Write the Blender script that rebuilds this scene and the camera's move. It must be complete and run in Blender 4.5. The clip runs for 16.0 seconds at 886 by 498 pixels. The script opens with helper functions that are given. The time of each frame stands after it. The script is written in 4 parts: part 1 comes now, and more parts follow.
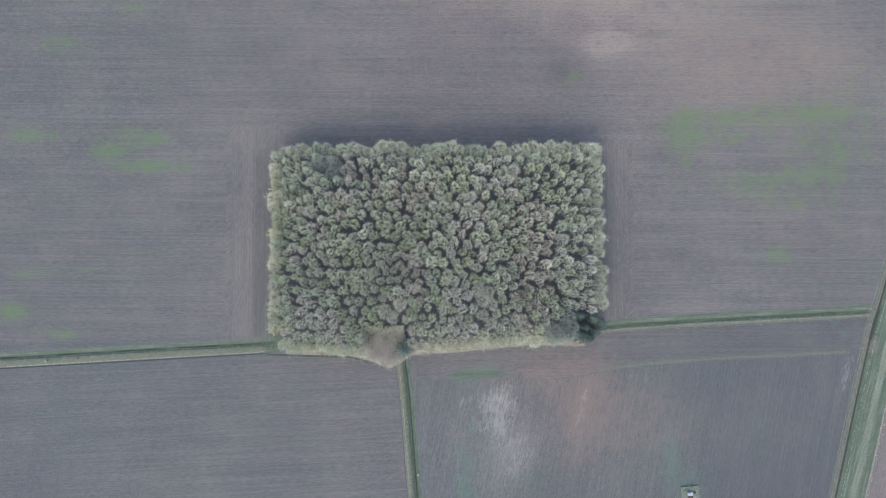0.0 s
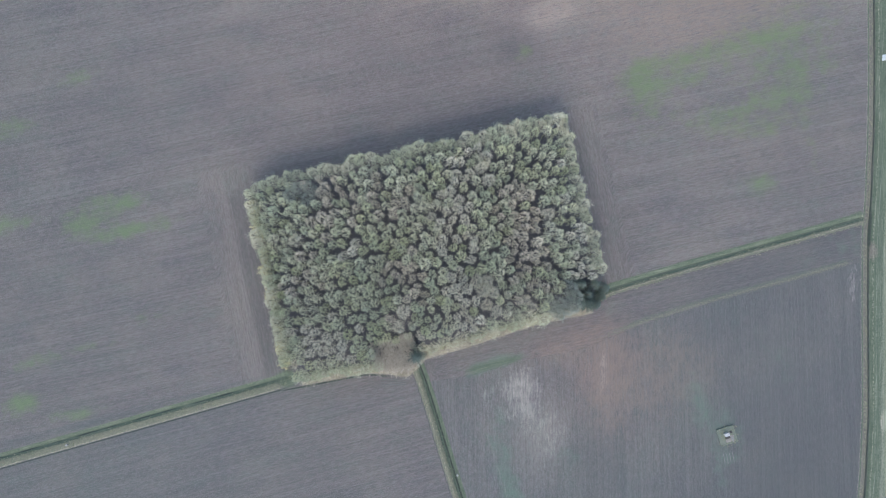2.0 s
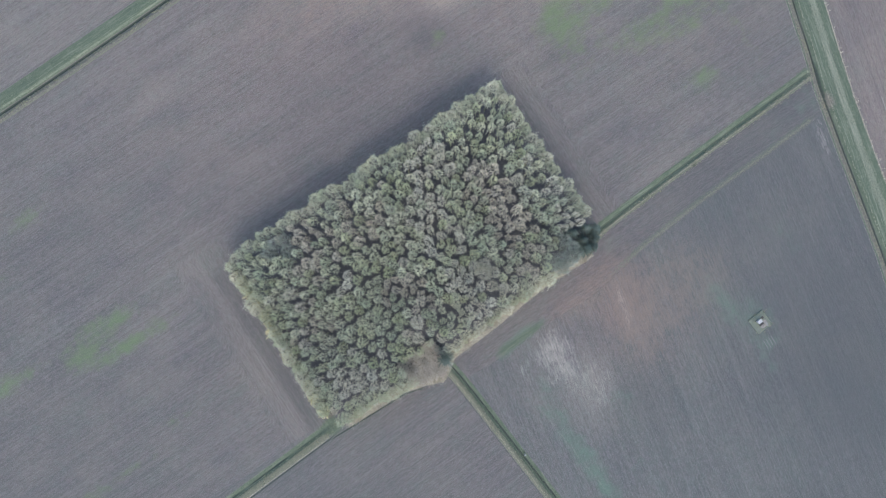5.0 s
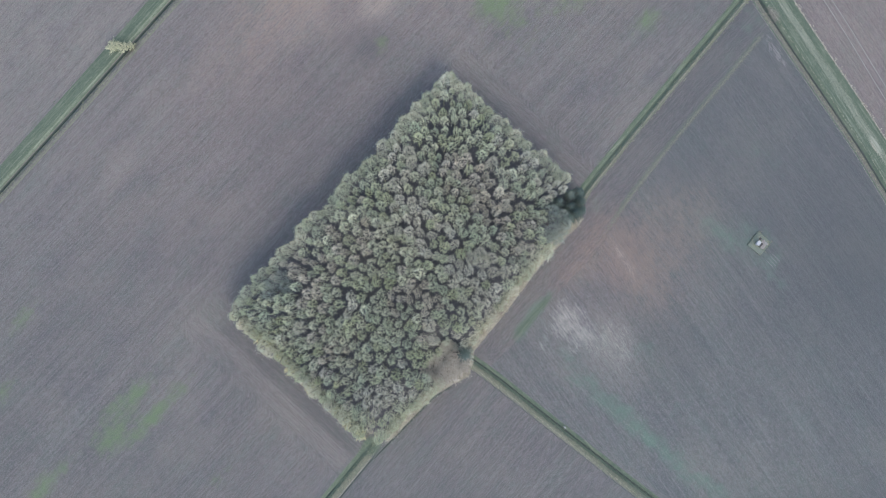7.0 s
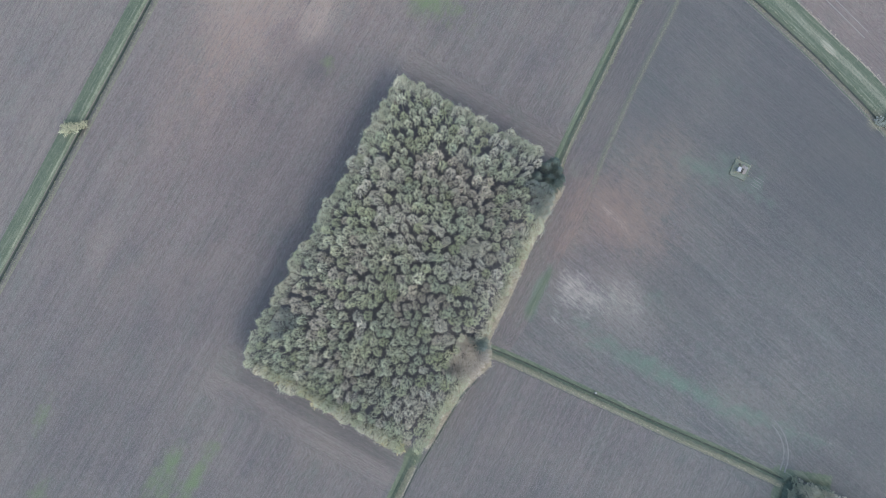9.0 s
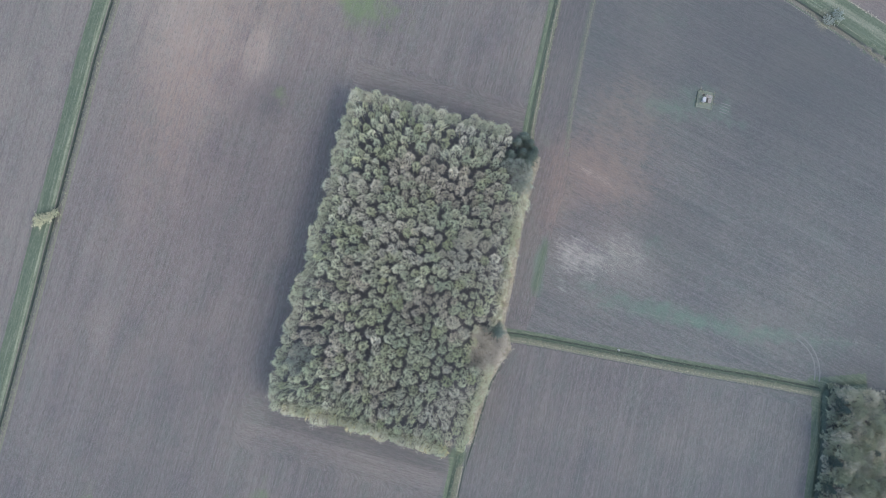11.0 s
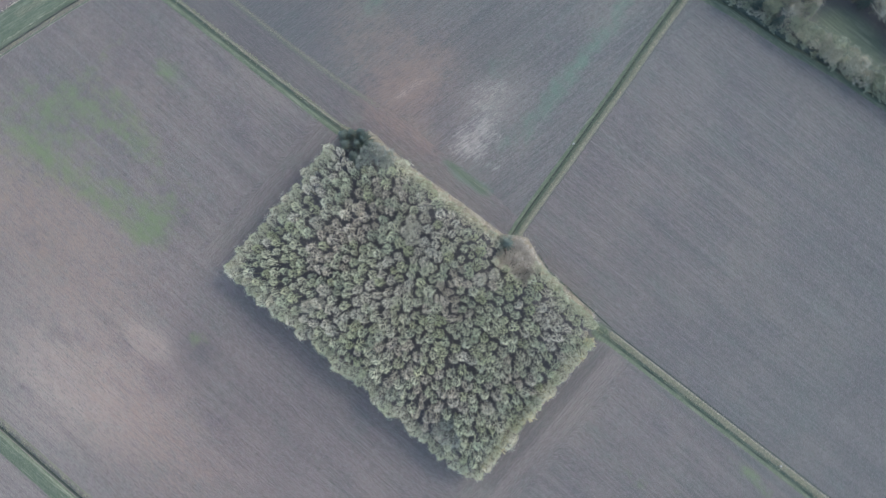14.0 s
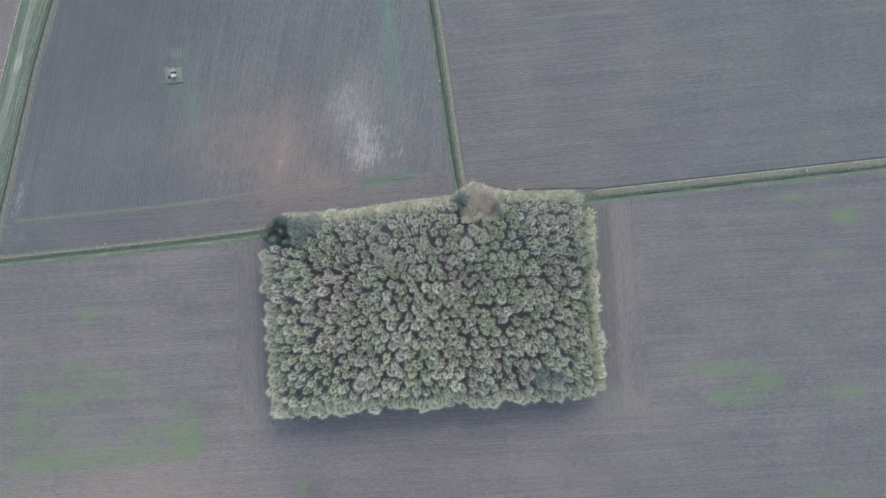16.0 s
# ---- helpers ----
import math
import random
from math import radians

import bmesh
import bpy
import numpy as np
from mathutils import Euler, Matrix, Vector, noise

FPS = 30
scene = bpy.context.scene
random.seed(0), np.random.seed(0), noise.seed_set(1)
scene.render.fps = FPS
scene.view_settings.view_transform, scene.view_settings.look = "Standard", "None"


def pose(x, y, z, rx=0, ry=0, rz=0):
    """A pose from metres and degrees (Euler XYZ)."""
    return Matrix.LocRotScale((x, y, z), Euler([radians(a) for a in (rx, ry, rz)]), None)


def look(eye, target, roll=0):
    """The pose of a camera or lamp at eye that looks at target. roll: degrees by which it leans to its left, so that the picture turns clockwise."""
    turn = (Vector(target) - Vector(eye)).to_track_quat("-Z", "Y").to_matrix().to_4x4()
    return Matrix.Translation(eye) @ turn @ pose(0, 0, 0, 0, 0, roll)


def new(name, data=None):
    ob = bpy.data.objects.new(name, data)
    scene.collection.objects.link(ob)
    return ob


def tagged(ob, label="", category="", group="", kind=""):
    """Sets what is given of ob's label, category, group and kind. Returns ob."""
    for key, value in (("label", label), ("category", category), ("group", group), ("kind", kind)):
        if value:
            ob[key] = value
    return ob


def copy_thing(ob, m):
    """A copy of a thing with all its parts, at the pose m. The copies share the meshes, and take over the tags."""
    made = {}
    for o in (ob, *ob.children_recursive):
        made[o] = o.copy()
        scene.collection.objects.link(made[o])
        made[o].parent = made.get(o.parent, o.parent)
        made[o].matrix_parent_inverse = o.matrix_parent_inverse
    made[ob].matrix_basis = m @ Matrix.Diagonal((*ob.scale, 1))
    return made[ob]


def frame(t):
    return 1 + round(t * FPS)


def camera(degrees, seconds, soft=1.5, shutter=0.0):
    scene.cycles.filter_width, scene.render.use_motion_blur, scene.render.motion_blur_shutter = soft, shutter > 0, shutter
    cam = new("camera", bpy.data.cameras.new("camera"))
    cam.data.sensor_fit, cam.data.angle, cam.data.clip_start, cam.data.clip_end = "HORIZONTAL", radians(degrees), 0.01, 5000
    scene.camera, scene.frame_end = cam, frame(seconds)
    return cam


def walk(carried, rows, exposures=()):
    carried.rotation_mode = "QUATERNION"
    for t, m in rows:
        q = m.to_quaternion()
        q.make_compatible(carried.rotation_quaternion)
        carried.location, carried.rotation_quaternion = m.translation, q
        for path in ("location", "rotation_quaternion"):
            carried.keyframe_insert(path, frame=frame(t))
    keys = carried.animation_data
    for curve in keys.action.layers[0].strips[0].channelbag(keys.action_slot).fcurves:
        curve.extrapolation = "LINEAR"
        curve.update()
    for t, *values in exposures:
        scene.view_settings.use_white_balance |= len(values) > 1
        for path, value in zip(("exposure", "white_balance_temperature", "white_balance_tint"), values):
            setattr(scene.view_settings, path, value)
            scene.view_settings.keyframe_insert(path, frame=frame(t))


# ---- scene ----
cam = camera(72.6, 16.0, soft=0.6, shutter=0.3)
PATH = [
    (0.0, pose(-0.00, 0.00, 120.00, 2.53, -0.55, 0.00)),
    (0.5, pose(0.13, -0.03, 119.87, 2.53, -0.55, -1.52)),
    (1.0, pose(0.31, -0.05, 119.79, 2.53, -0.55, -5.05)),
    (1.5, pose(0.52, -0.06, 119.77, 2.53, -0.55, -8.69)),
    (2.0, pose(0.70, -0.05, 119.70, 2.53, -0.55, -12.38)),
    (2.5, pose(0.86, -0.04, 119.62, 2.53, -0.55, -15.88)),
    (3.0, pose(0.99, -0.03, 119.53, 2.53, -0.55, -19.34)),
    (3.5, pose(1.08, -0.02, 119.48, 2.53, -0.55, -22.90)),
    (4.0, pose(1.08, -0.02, 119.56, 2.53, -0.55, -26.33)),
    (6.5, pose(0.88, -0.13, 120.36, 2.53, -0.55, -43.56)),
    (7.0, pose(0.90, -0.11, 120.37, 2.53, -0.55, -46.98)),
    (7.5, pose(0.93, -0.12, 120.42, 2.53, -0.55, -50.50)),
    (8.0, pose(0.96, -0.12, 120.46, 2.53, -0.55, -53.98)),
    (8.5, pose(0.99, -0.12, 120.50, 2.53, -0.55, -57.33)),
    (9.0, pose(1.02, -0.14, 120.57, 2.53, -0.55, -60.61)),
    (10.0, pose(0.91, -0.14, 120.54, 2.53, -0.55, -67.56)),
    (11.0, pose(0.81, -0.14, 120.52, 2.53, -0.55, -74.51)),
    (11.3, pose(0.78, -0.14, 120.51, 2.53, -0.55, -77.13)),
    (11.5, pose(0.75, -0.18, 120.53, 2.53, -0.55, -79.55)),
    (12.0, pose(0.65, -0.41, 120.59, 2.53, -0.55, -91.83)),
    (12.5, pose(0.48, -0.65, 120.73, 2.53, -0.55, -103.20)),
    (13.0, pose(0.25, -0.81, 121.01, 2.53, -0.55, -115.05)),
    (13.5, pose(-0.04, -0.77, 121.09, 2.53, -0.55, -127.04)),
    (14.0, pose(-0.36, -0.63, 121.09, 2.53, -0.55, -139.12)),
    (14.5, pose(-0.70, -0.43, 121.02, 2.53, -0.55, -150.98)),
    (15.0, pose(-0.93, -0.25, 120.85, 2.53, -0.55, -163.00)),
    (15.5, pose(-1.07, 0.02, 120.66, 2.53, -0.55, -174.51)),
    (16.0, pose(-1.12, 0.31, 120.44, 2.53, -0.55, -183.16)),
]
walk(cam, PATH, exposures=[(0.0, 0.88, 6330, 6), (16.0, 0.88, 6330, 6)])

# ---- world, sun ----
SUN_AZ, SUN_EL = 198.0, 45.0          # degrees clockwise from +y, and above the horizon
world = bpy.data.worlds.new("hazy_sky")
scene.world = world
world.use_nodes = True
wn = world.node_tree.nodes
sky = wn.new("ShaderNodeTexSky")
sky.sky_type, sky.sun_disc = "NISHITA", False
sky.sun_elevation, sky.sun_rotation = radians(SUN_EL), radians(SUN_AZ)
sky.air_density, sky.dust_density, sky.ozone_density = 1.0, 2.2, 1.0
wn["Background"].inputs["Strength"].default_value = 0.27
world.node_tree.links.new(sky.outputs[0], wn["Background"].inputs["Color"])
lamp = bpy.data.lights.new("sun", "SUN")
lamp.energy, lamp.angle, lamp.color = 0.38, radians(20), (1.0, 0.95, 0.88)
sun = new("sun", lamp)
toward = Vector((math.sin(radians(SUN_AZ)) * math.cos(radians(SUN_EL)), math.cos(radians(SUN_AZ)) * math.cos(radians(SUN_EL)), math.sin(radians(SUN_EL))))
sun.matrix_world = look(toward * 300, (0, 0, 0))


# ---- materials ----
class Nodes:
    """A short way to write a node material."""

    def __init__(self, name, rough=0.9):
        self.mat = bpy.data.materials.new(name)
        self.mat.use_nodes = True
        self.t = self.mat.node_tree
        self.bsdf = self.t.nodes["Principled BSDF"]
        self.bsdf.inputs["Roughness"].default_value = rough
        self.bsdf.inputs["Specular IOR Level"].default_value = 0.25

    def put(self, socket, value):
        if isinstance(value, bpy.types.NodeSocket):
            self.t.links.new(value, socket)
        elif isinstance(value, tuple) and len(value) == 3 and socket.type == "RGBA":
            socket.default_value = (*value, 1)
        else:
            socket.default_value = value

    def attr(self, name):
        n = self.t.nodes.new("ShaderNodeAttribute")
        n.attribute_name = name
        return n.outputs["Fac"]

    def place(self):
        return self.t.nodes.new("ShaderNodeNewGeometry").outputs["Position"]

    def island(self):
        return self.t.nodes.new("ShaderNodeNewGeometry").outputs["Random Per Island"]

    def chance(self):
        return self.t.nodes.new("ShaderNodeObjectInfo").outputs["Random"]

    def xyz(self, x, y, z=0.0):
        n = self.t.nodes.new("ShaderNodeCombineXYZ")
        for s, v in zip(n.inputs, (x, y, z)):
            self.put(s, v)
        return n.outputs[0]

    def noise(self, vector, scale, detail=3.0, rough=0.55):
        n = self.t.nodes.new("ShaderNodeTexNoise")
        self.put(n.inputs["Vector"], vector)
        n.inputs["Scale"].default_value, n.inputs["Detail"].default_value, n.inputs["Roughness"].default_value = scale, detail, rough
        return n.outputs["Fac"]

    def calc(self, op, a, b=0.0, c=0.0):
        n = self.t.nodes.new("ShaderNodeMath")
        n.operation = op
        for s, v in zip(n.inputs, (a, b, c)):
            self.put(s, v)
        return n.outputs[0]

    def span(self, value, lo, hi, to_lo=0.0, to_hi=1.0):
        n = self.t.nodes.new("ShaderNodeMapRange")
        n.clamp = True
        for key, v in (("Value", value), ("From Min", lo), ("From Max", hi), ("To Min", to_lo), ("To Max", to_hi)):
            self.put(n.inputs[key], v)
        return n.outputs[0]

    def mix(self, fac, a, b, blend="MIX"):
        n = self.t.nodes.new("ShaderNodeMix")
        n.data_type, n.blend_type = "RGBA", blend
        self.put(n.inputs[0], fac)
        self.put(n.inputs[6], a)
        self.put(n.inputs[7], b)
        return n.outputs[2]

    def ramp(self, fac, stops):
        n = self.t.nodes.new("ShaderNodeValToRGB")
        e = n.color_ramp.elements
        while len(e) < len(stops):
            e.new(0.5)
        for el, (p, c) in zip(e, stops):
            el.position, el.color = p, (*c, 1)
        self.put(n.inputs[0], fac)
        return n.outputs[0]

    def bump(self, height, strength, distance):
        n = self.t.nodes.new("ShaderNodeBump")
        n.inputs["Strength"].default_value, n.inputs["Distance"].default_value = strength, distance
        self.put(n.inputs["Height"], height)
        self.put(self.bsdf.inputs["Normal"], n.outputs[0])

    def done(self, colour):
        self.put(self.bsdf.inputs["Base Color"], colour)
        return self.mat


def earth_material():
    """Tilled soil with rows, weeds, pale, darker and rusty patches, verges of grass, mud, painted furrow shade and leaf
    litter.
    """
    m = Nodes("farmland_soil", 0.95)
    pos = m.place()
    row, along = m.attr("row"), m.attr("along")
    dashes = m.noise(m.xyz(row, m.calc("MULTIPLY", along, 0.25)), 3.0, 2.0, 0.6)
    large = m.noise(pos, 0.06, 4.0, 0.55)
    clods = m.noise(pos, 4.2, 2.0, 0.7)
    crumbs = m.noise(pos, 9.0, 1.0, 0.5)
    middle = m.noise(pos, 0.35, 4.0, 0.6)
    ragged = m.noise(m.xyz(row, m.calc("MULTIPLY", along, 0.2)), 2.3, 5.0, 0.7)
    drift = m.noise(m.xyz(m.calc("MULTIPLY", row, 0.9), m.calc("MULTIPLY", along, 0.4)), 0.22, 4.0, 0.6)
    tint = m.noise(m.xyz(m.calc("MULTIPLY", row, 0.7), m.calc("MULTIPLY", along, 0.3), 7.7), 0.3, 4.0, 0.6)
    soil = m.ramp(large, [(0.3, SOIL[0]), (0.5, SOIL[1]), (0.7, SOIL[2])])
    soil = m.mix(m.attr("tone"), soil, (0.228, 0.186, 0.154))
    soil = m.mix(m.span(drift, 0.5, 0.68, 0.0, 0.38), soil, (0.088, 0.101, 0.083))
    soil = m.mix(m.span(drift, 0.48, 0.34, 0.0, 0.3), soil, (0.14, 0.119, 0.104))
    soil = m.mix(m.span(tint, 0.52, 0.7, 0.0, 0.5), soil, (0.08, 0.07, 0.075))
    lines = m.noise(m.xyz(row, m.calc("MULTIPLY", along, 0.014)), 2.7, 2.0, 0.6)
    soil = m.mix(m.span(lines, 0.5, 0.70, 0.0, 0.4), soil, (0.066, 0.06, 0.058))
    soil = m.mix(m.span(lines, 0.5, 0.30, 0.0, 0.36), soil, (0.155, 0.138, 0.122))
    hue = m.noise(m.xyz(m.calc("MULTIPLY", row, 1.6), along, 2.2), 0.8, 3.0, 0.65)
    soil = m.mix(m.span(hue, 0.5, 0.7, 0.0, 0.34), soil, (0.104, 0.114, 0.096))
    soil = m.mix(m.span(hue, 0.5, 0.3, 0.0, 0.34), soil, (0.138, 0.106, 0.108))
    passes = m.noise(m.xyz(row, m.calc("MULTIPLY", along, 0.03), 5.1), 0.55, 2.0, 0.6)
    soil = m.mix(m.span(passes, 0.5, 0.70, 0.0, 0.17), soil, (0.15, 0.136, 0.128))
    soil = m.mix(m.span(passes, 0.5, 0.30, 0.0, 0.17), soil, (0.066, 0.066, 0.066))
    soil = m.mix(m.span(dashes, 0.5, 0.68, 0.0, 0.3), soil, (0.062, 0.057, 0.054))
    soil = m.mix(m.span(dashes, 0.5, 0.32, 0.0, 0.25), soil, (0.165, 0.15, 0.138))
    soil = m.mix(m.span(clods, 0.52, 0.70, 0.0, 0.27), soil, (0.215, 0.197, 0.18))
    soil = m.mix(m.span(clods, 0.48, 0.30, 0.0, 0.3), soil, (0.042, 0.038, 0.037))
    soil = m.mix(m.span(crumbs, 0.6, 0.75, 0.0, 0.22), soil, (0.26, 0.245, 0.23))

    def stain(layer, reach, bias):
        """A patch whose edge is torn along the rows."""
        grain = m.calc("ADD", m.calc("MULTIPLY", m.calc("SUBTRACT", ragged, 0.5), 3.8), m.calc("MULTIPLY", m.calc("SUBTRACT", middle, 0.5), 2.2))
        grain = m.calc("ADD", grain, m.calc("MULTIPLY", m.calc("SUBTRACT", clods, 0.5), 1.2))
        v = m.calc("ADD", m.calc("MULTIPLY", m.attr(layer), reach), grain)
        return m.calc("MULTIPLY", m.span(v, bias - 0.2, bias + 1.5), m.span(m.attr(layer), 0.03, 0.35))

    soil = m.mix(m.calc("MULTIPLY", stain("rust", 1.3, 0.05), 0.75), soil, (0.185, 0.135, 0.105))
    soil = m.mix(m.calc("MULTIPLY", m.attr("dark_tone"), 0.75), soil, (0.047, 0.048, 0.051))
    soil = m.mix(m.calc("MULTIPLY", stain("pale", 1.4, 0.85), 0.6), soil, (0.318, 0.27, 0.238))
    sown = m.calc("ADD", m.calc("MULTIPLY", m.attr("weed"), 1.4), m.calc("ADD", m.calc("MULTIPLY", m.calc("SUBTRACT", middle, 0.5), 3.4), m.calc("MULTIPLY", m.calc("SUBTRACT", ragged, 0.5), 1.3)))
    sown = m.calc("MULTIPLY", m.span(sown, 0.35, 1.8, 0.0, 0.75), m.span(m.attr("weed"), 0.03, 0.3))
    cool, teal = m.attr("cool"), m.attr("teal")
    soil = m.mix(sown, soil, m.mix(clods, m.mix(teal, (0.068, 0.102, 0.048), (0.066, 0.094, 0.068)), m.mix(teal, (0.125, 0.152, 0.078), (0.118, 0.145, 0.112))))
    # verges
    soil = m.mix(1.0, soil, m.mix(cool, (1.03, 0.985, 0.97), (0.91, 1.0, 0.99)), "MULTIPLY")
    tufts = m.noise(pos, 3.2, 5.0, 0.75)
    blot = m.noise(pos, 0.7, 3.0, 0.6)
    swath = m.noise(m.xyz(row, m.calc("MULTIPLY", along, 0.06), 3.3), 2.4, 3.0, 0.65)
    lush = m.mix(m.span(tufts, 0.3, 0.7), (0.05, 0.066, 0.044), (0.098, 0.116, 0.078))
    lush = m.mix(m.span(swath, 0.52, 0.72, 0.0, 0.6), lush, (0.152, 0.158, 0.115))
    lush = m.mix(m.span(swath, 0.48, 0.3, 0.0, 0.6), lush, (0.05, 0.064, 0.049))
    lush = m.mix(m.span(blot, 0.5, 0.75, 0.0, 0.4), lush, (0.125, 0.135, 0.10))
    edge = m.calc("MULTIPLY", m.calc("SUBTRACT", tufts, 0.5), 1.3)
    soil = m.mix(m.span(m.calc("ADD", m.attr("grass"), edge), 0.3, 0.7), soil, lush)
    rough = m.mix(m.span(tufts, 0.3, 0.7), (0.094, 0.096, 0.066), (0.165, 0.153, 0.108))
    rough = m.mix(m.span(blot, 0.5, 0.7, 0.0, 0.7), rough, (0.09, 0.105, 0.07))
    soil = m.mix(m.span(m.calc("ADD", m.attr("dry"), edge), 0.3, 0.7), soil, rough)
    brown = m.mix(m.span(tufts, 0.3, 0.7), (0.072, 0.067, 0.054), (0.168, 0.152, 0.12))
    soil = m.mix(m.span(m.calc("ADD", m.attr("brown"), edge), 0.3, 0.7), soil, brown)
    straw = m.mix(m.span(tufts, 0.3, 0.7), (0.16, 0.14, 0.10), (0.32, 0.29, 0.22))
    soil = m.mix(m.span(m.calc("ADD", m.attr("straw"), edge), 0.3, 0.8), soil, straw)
    soil = m.mix(m.span(m.calc("ADD", m.attr("wheel"), m.calc("MULTIPLY", edge, 0.6)), 0.2, 0.8, 0.0, 0.8), soil, m.mix(m.span(swath, 0.3, 0.7), (0.13, 0.14, 0.10), (0.27, 0.262, 0.205)))
    # one dark colour for ditch mud and for painted furrow shadow
    mud_shade = m.mix(tufts, (0.018, 0.026, 0.022), (0.05, 0.06, 0.045))
    soil = m.mix(m.span(m.calc("ADD", m.attr("mud_shade"), m.calc("MULTIPLY", edge, 0.5)), 0.3, 0.7), soil, mud_shade)
    litter = m.mix(m.span(tufts, 0.3, 0.7), (0.045, 0.045, 0.05), (0.105, 0.098, 0.098))
    soil = m.mix(m.attr("litter"), soil, litter)
    relief = m.calc("ADD", m.calc("MULTIPLY", dashes, 0.5), m.calc("ADD", m.calc("MULTIPLY", clods, 0.5), m.calc("MULTIPLY", tufts, 0.3)))
    m.bump(relief, 0.28, 0.2)
    return m.done(soil)


SOIL = ((0.086, 0.075, 0.072), (0.102, 0.088, 0.081), (0.126, 0.107, 0.092))


def twig_material(name, stops, patch=(0.5, 0.5, 0.5), amount=0.0):
    """Fine bare twigs with buds and lichen: each tree its own shade, each twig a little off it."""
    m = Nodes(name, 0.8)
    tree = m.ramp(m.chance(), stops)
    broad = m.noise(m.place(), 0.11, 2.0)
    tree = m.mix(m.span(broad, 0.52, 0.68, 0.0, amount), tree, patch)
    lum = m.span(m.island(), 0.0, 1.0, 0.76, 1.36)
    col = m.mix(1.0, tree, m.xyz(lum, lum, lum), "MULTIPLY")
    fine = m.noise(m.place(), 9.0, 2.0)
    col = m.mix(m.span(fine, 0.4, 0.7, 0.0, 0.35), col, m.mix(0.5, tree, (0.05, 0.045, 0.035)))
    return m.done(col)


def bark_material(name, a, b):
    m = Nodes(name, 0.9)
    n = m.noise(m.place(), 7.0, 5.0, 0.65)
    moss = m.noise(m.place(), 1.3, 3.0)
    m.bump(n, 0.6, 0.03)
    return m.done(m.mix(m.span(moss, 0.5, 0.7, 0.0, 0.5), m.mix(n, a, b), (0.09, 0.11, 0.05)))


def blade_material(name, stops):
    m = Nodes(name, 0.75)
    patchy = m.noise(m.place(), 0.8, 3.0, 0.6)
    t = m.calc("ADD", m.calc("MULTIPLY", m.island(), 0.55), m.calc("MULTIPLY", m.span(patchy, 0.3, 0.7), 0.45))
    return m.done(m.ramp(t, stops))


def plain_material(name, a, b, scale=3.0, rough=0.6, metal=0.0):
    m = Nodes(name, rough)
    m.bsdf.inputs["Metallic"].default_value = metal
    n = m.noise(m.place(), scale, 5.0, 0.65)
    m.bump(n, 0.3, 0.02)
    return m.done(m.mix(n, a, b))


EARTH = earth_material()
TWIG = twig_material("lichened_twigs", [(0.0, (0.35, 0.375, 0.225)), (0.25, (0.445, 0.46, 0.305)), (0.5, (0.385, 0.42, 0.30)), (0.75, (0.47, 0.475, 0.34)), (1.0, (0.495, 0.50, 0.37))], (0.46, 0.415, 0.345), 0.35)
TWIG_DUN = twig_material("dun_twigs", [(0.0, (0.41, 0.375, 0.29)), (0.5, (0.47, 0.43, 0.345)), (1.0, (0.51, 0.465, 0.375))])
TWIG_PALE = twig_material("pale_twigs", [(0.0, (0.46, 0.44, 0.35)), (1.0, (0.52, 0.495, 0.40))])
TWIG_CREAM = twig_material("cream_blossom_twigs", [(0.0, (0.66, 0.60, 0.46)), (1.0, (0.70, 0.64, 0.50))])
# lighter, yellower twigs: sun on the wood's edge put into the colour
TWIG_EDGE = twig_material("sunlit_edge_twigs", [(0.0, (0.43, 0.45, 0.32)), (0.5, (0.49, 0.49, 0.365)), (1.0, (0.54, 0.515, 0.40))])
TWIG_GREY = twig_material("grey_green_twigs", [(0.0, (0.25, 0.275, 0.235)), (1.0, (0.33, 0.345, 0.295))])
TWIG_COPSE = twig_material("dull_brown_twigs", [(0.0, (0.34, 0.32, 0.24)), (1.0, (0.47, 0.43, 0.34))])
TWIG_THICKET = twig_material("dull_green_twigs", [(0.0, (0.24, 0.25, 0.17)), (1.0, (0.36, 0.36, 0.255))])
TWIG_OLIVE = twig_material("pale_willow_twigs", [(0.0, (0.33, 0.33, 0.22)), (1.0, (0.40, 0.39, 0.27))])
TWIG_SCRUB = twig_material("pinkish_scrub_twigs", [(0.0, (0.39, 0.35, 0.29)), (1.0, (0.49, 0.44, 0.365))])
TWIG_GOLD = twig_material("yellow_catkin_twigs", [(0.0, (0.44, 0.40, 0.215)), (1.0, (0.53, 0.475, 0.28))])
NEEDLES = twig_material("dark_evergreen_needles", [(0.0, (0.07, 0.095, 0.08)), (1.0, (0.125, 0.15, 0.125))])
BARK = bark_material("grey_bark", (0.07, 0.06, 0.05), (0.17, 0.15, 0.12))
LIMB = bark_material("lichened_limb_bark", (0.13, 0.13, 0.09), (0.27, 0.26, 0.19))
BLADE_GREEN = blade_material("green_grass_blades", [(0.0, (0.062, 0.084, 0.055)), (0.6, (0.092, 0.112, 0.076)), (1.0, (0.14, 0.15, 0.105))])
BLADE_DRY = blade_material("rough_grass_blades", [(0.0, (0.10, 0.122, 0.068)), (0.5, (0.17, 0.168, 0.105)), (1.0, (0.29, 0.265, 0.18))])
BLADE_STRAW = blade_material("straw_coloured_blades", [(0.0, (0.23, 0.195, 0.145)), (0.5, (0.33, 0.29, 0.225)), (1.0, (0.47, 0.42, 0.33))])
WHITE = plain_material("white_painted_metal", (0.27, 0.265, 0.255), (0.36, 0.355, 0.345), 2.0, 0.5)
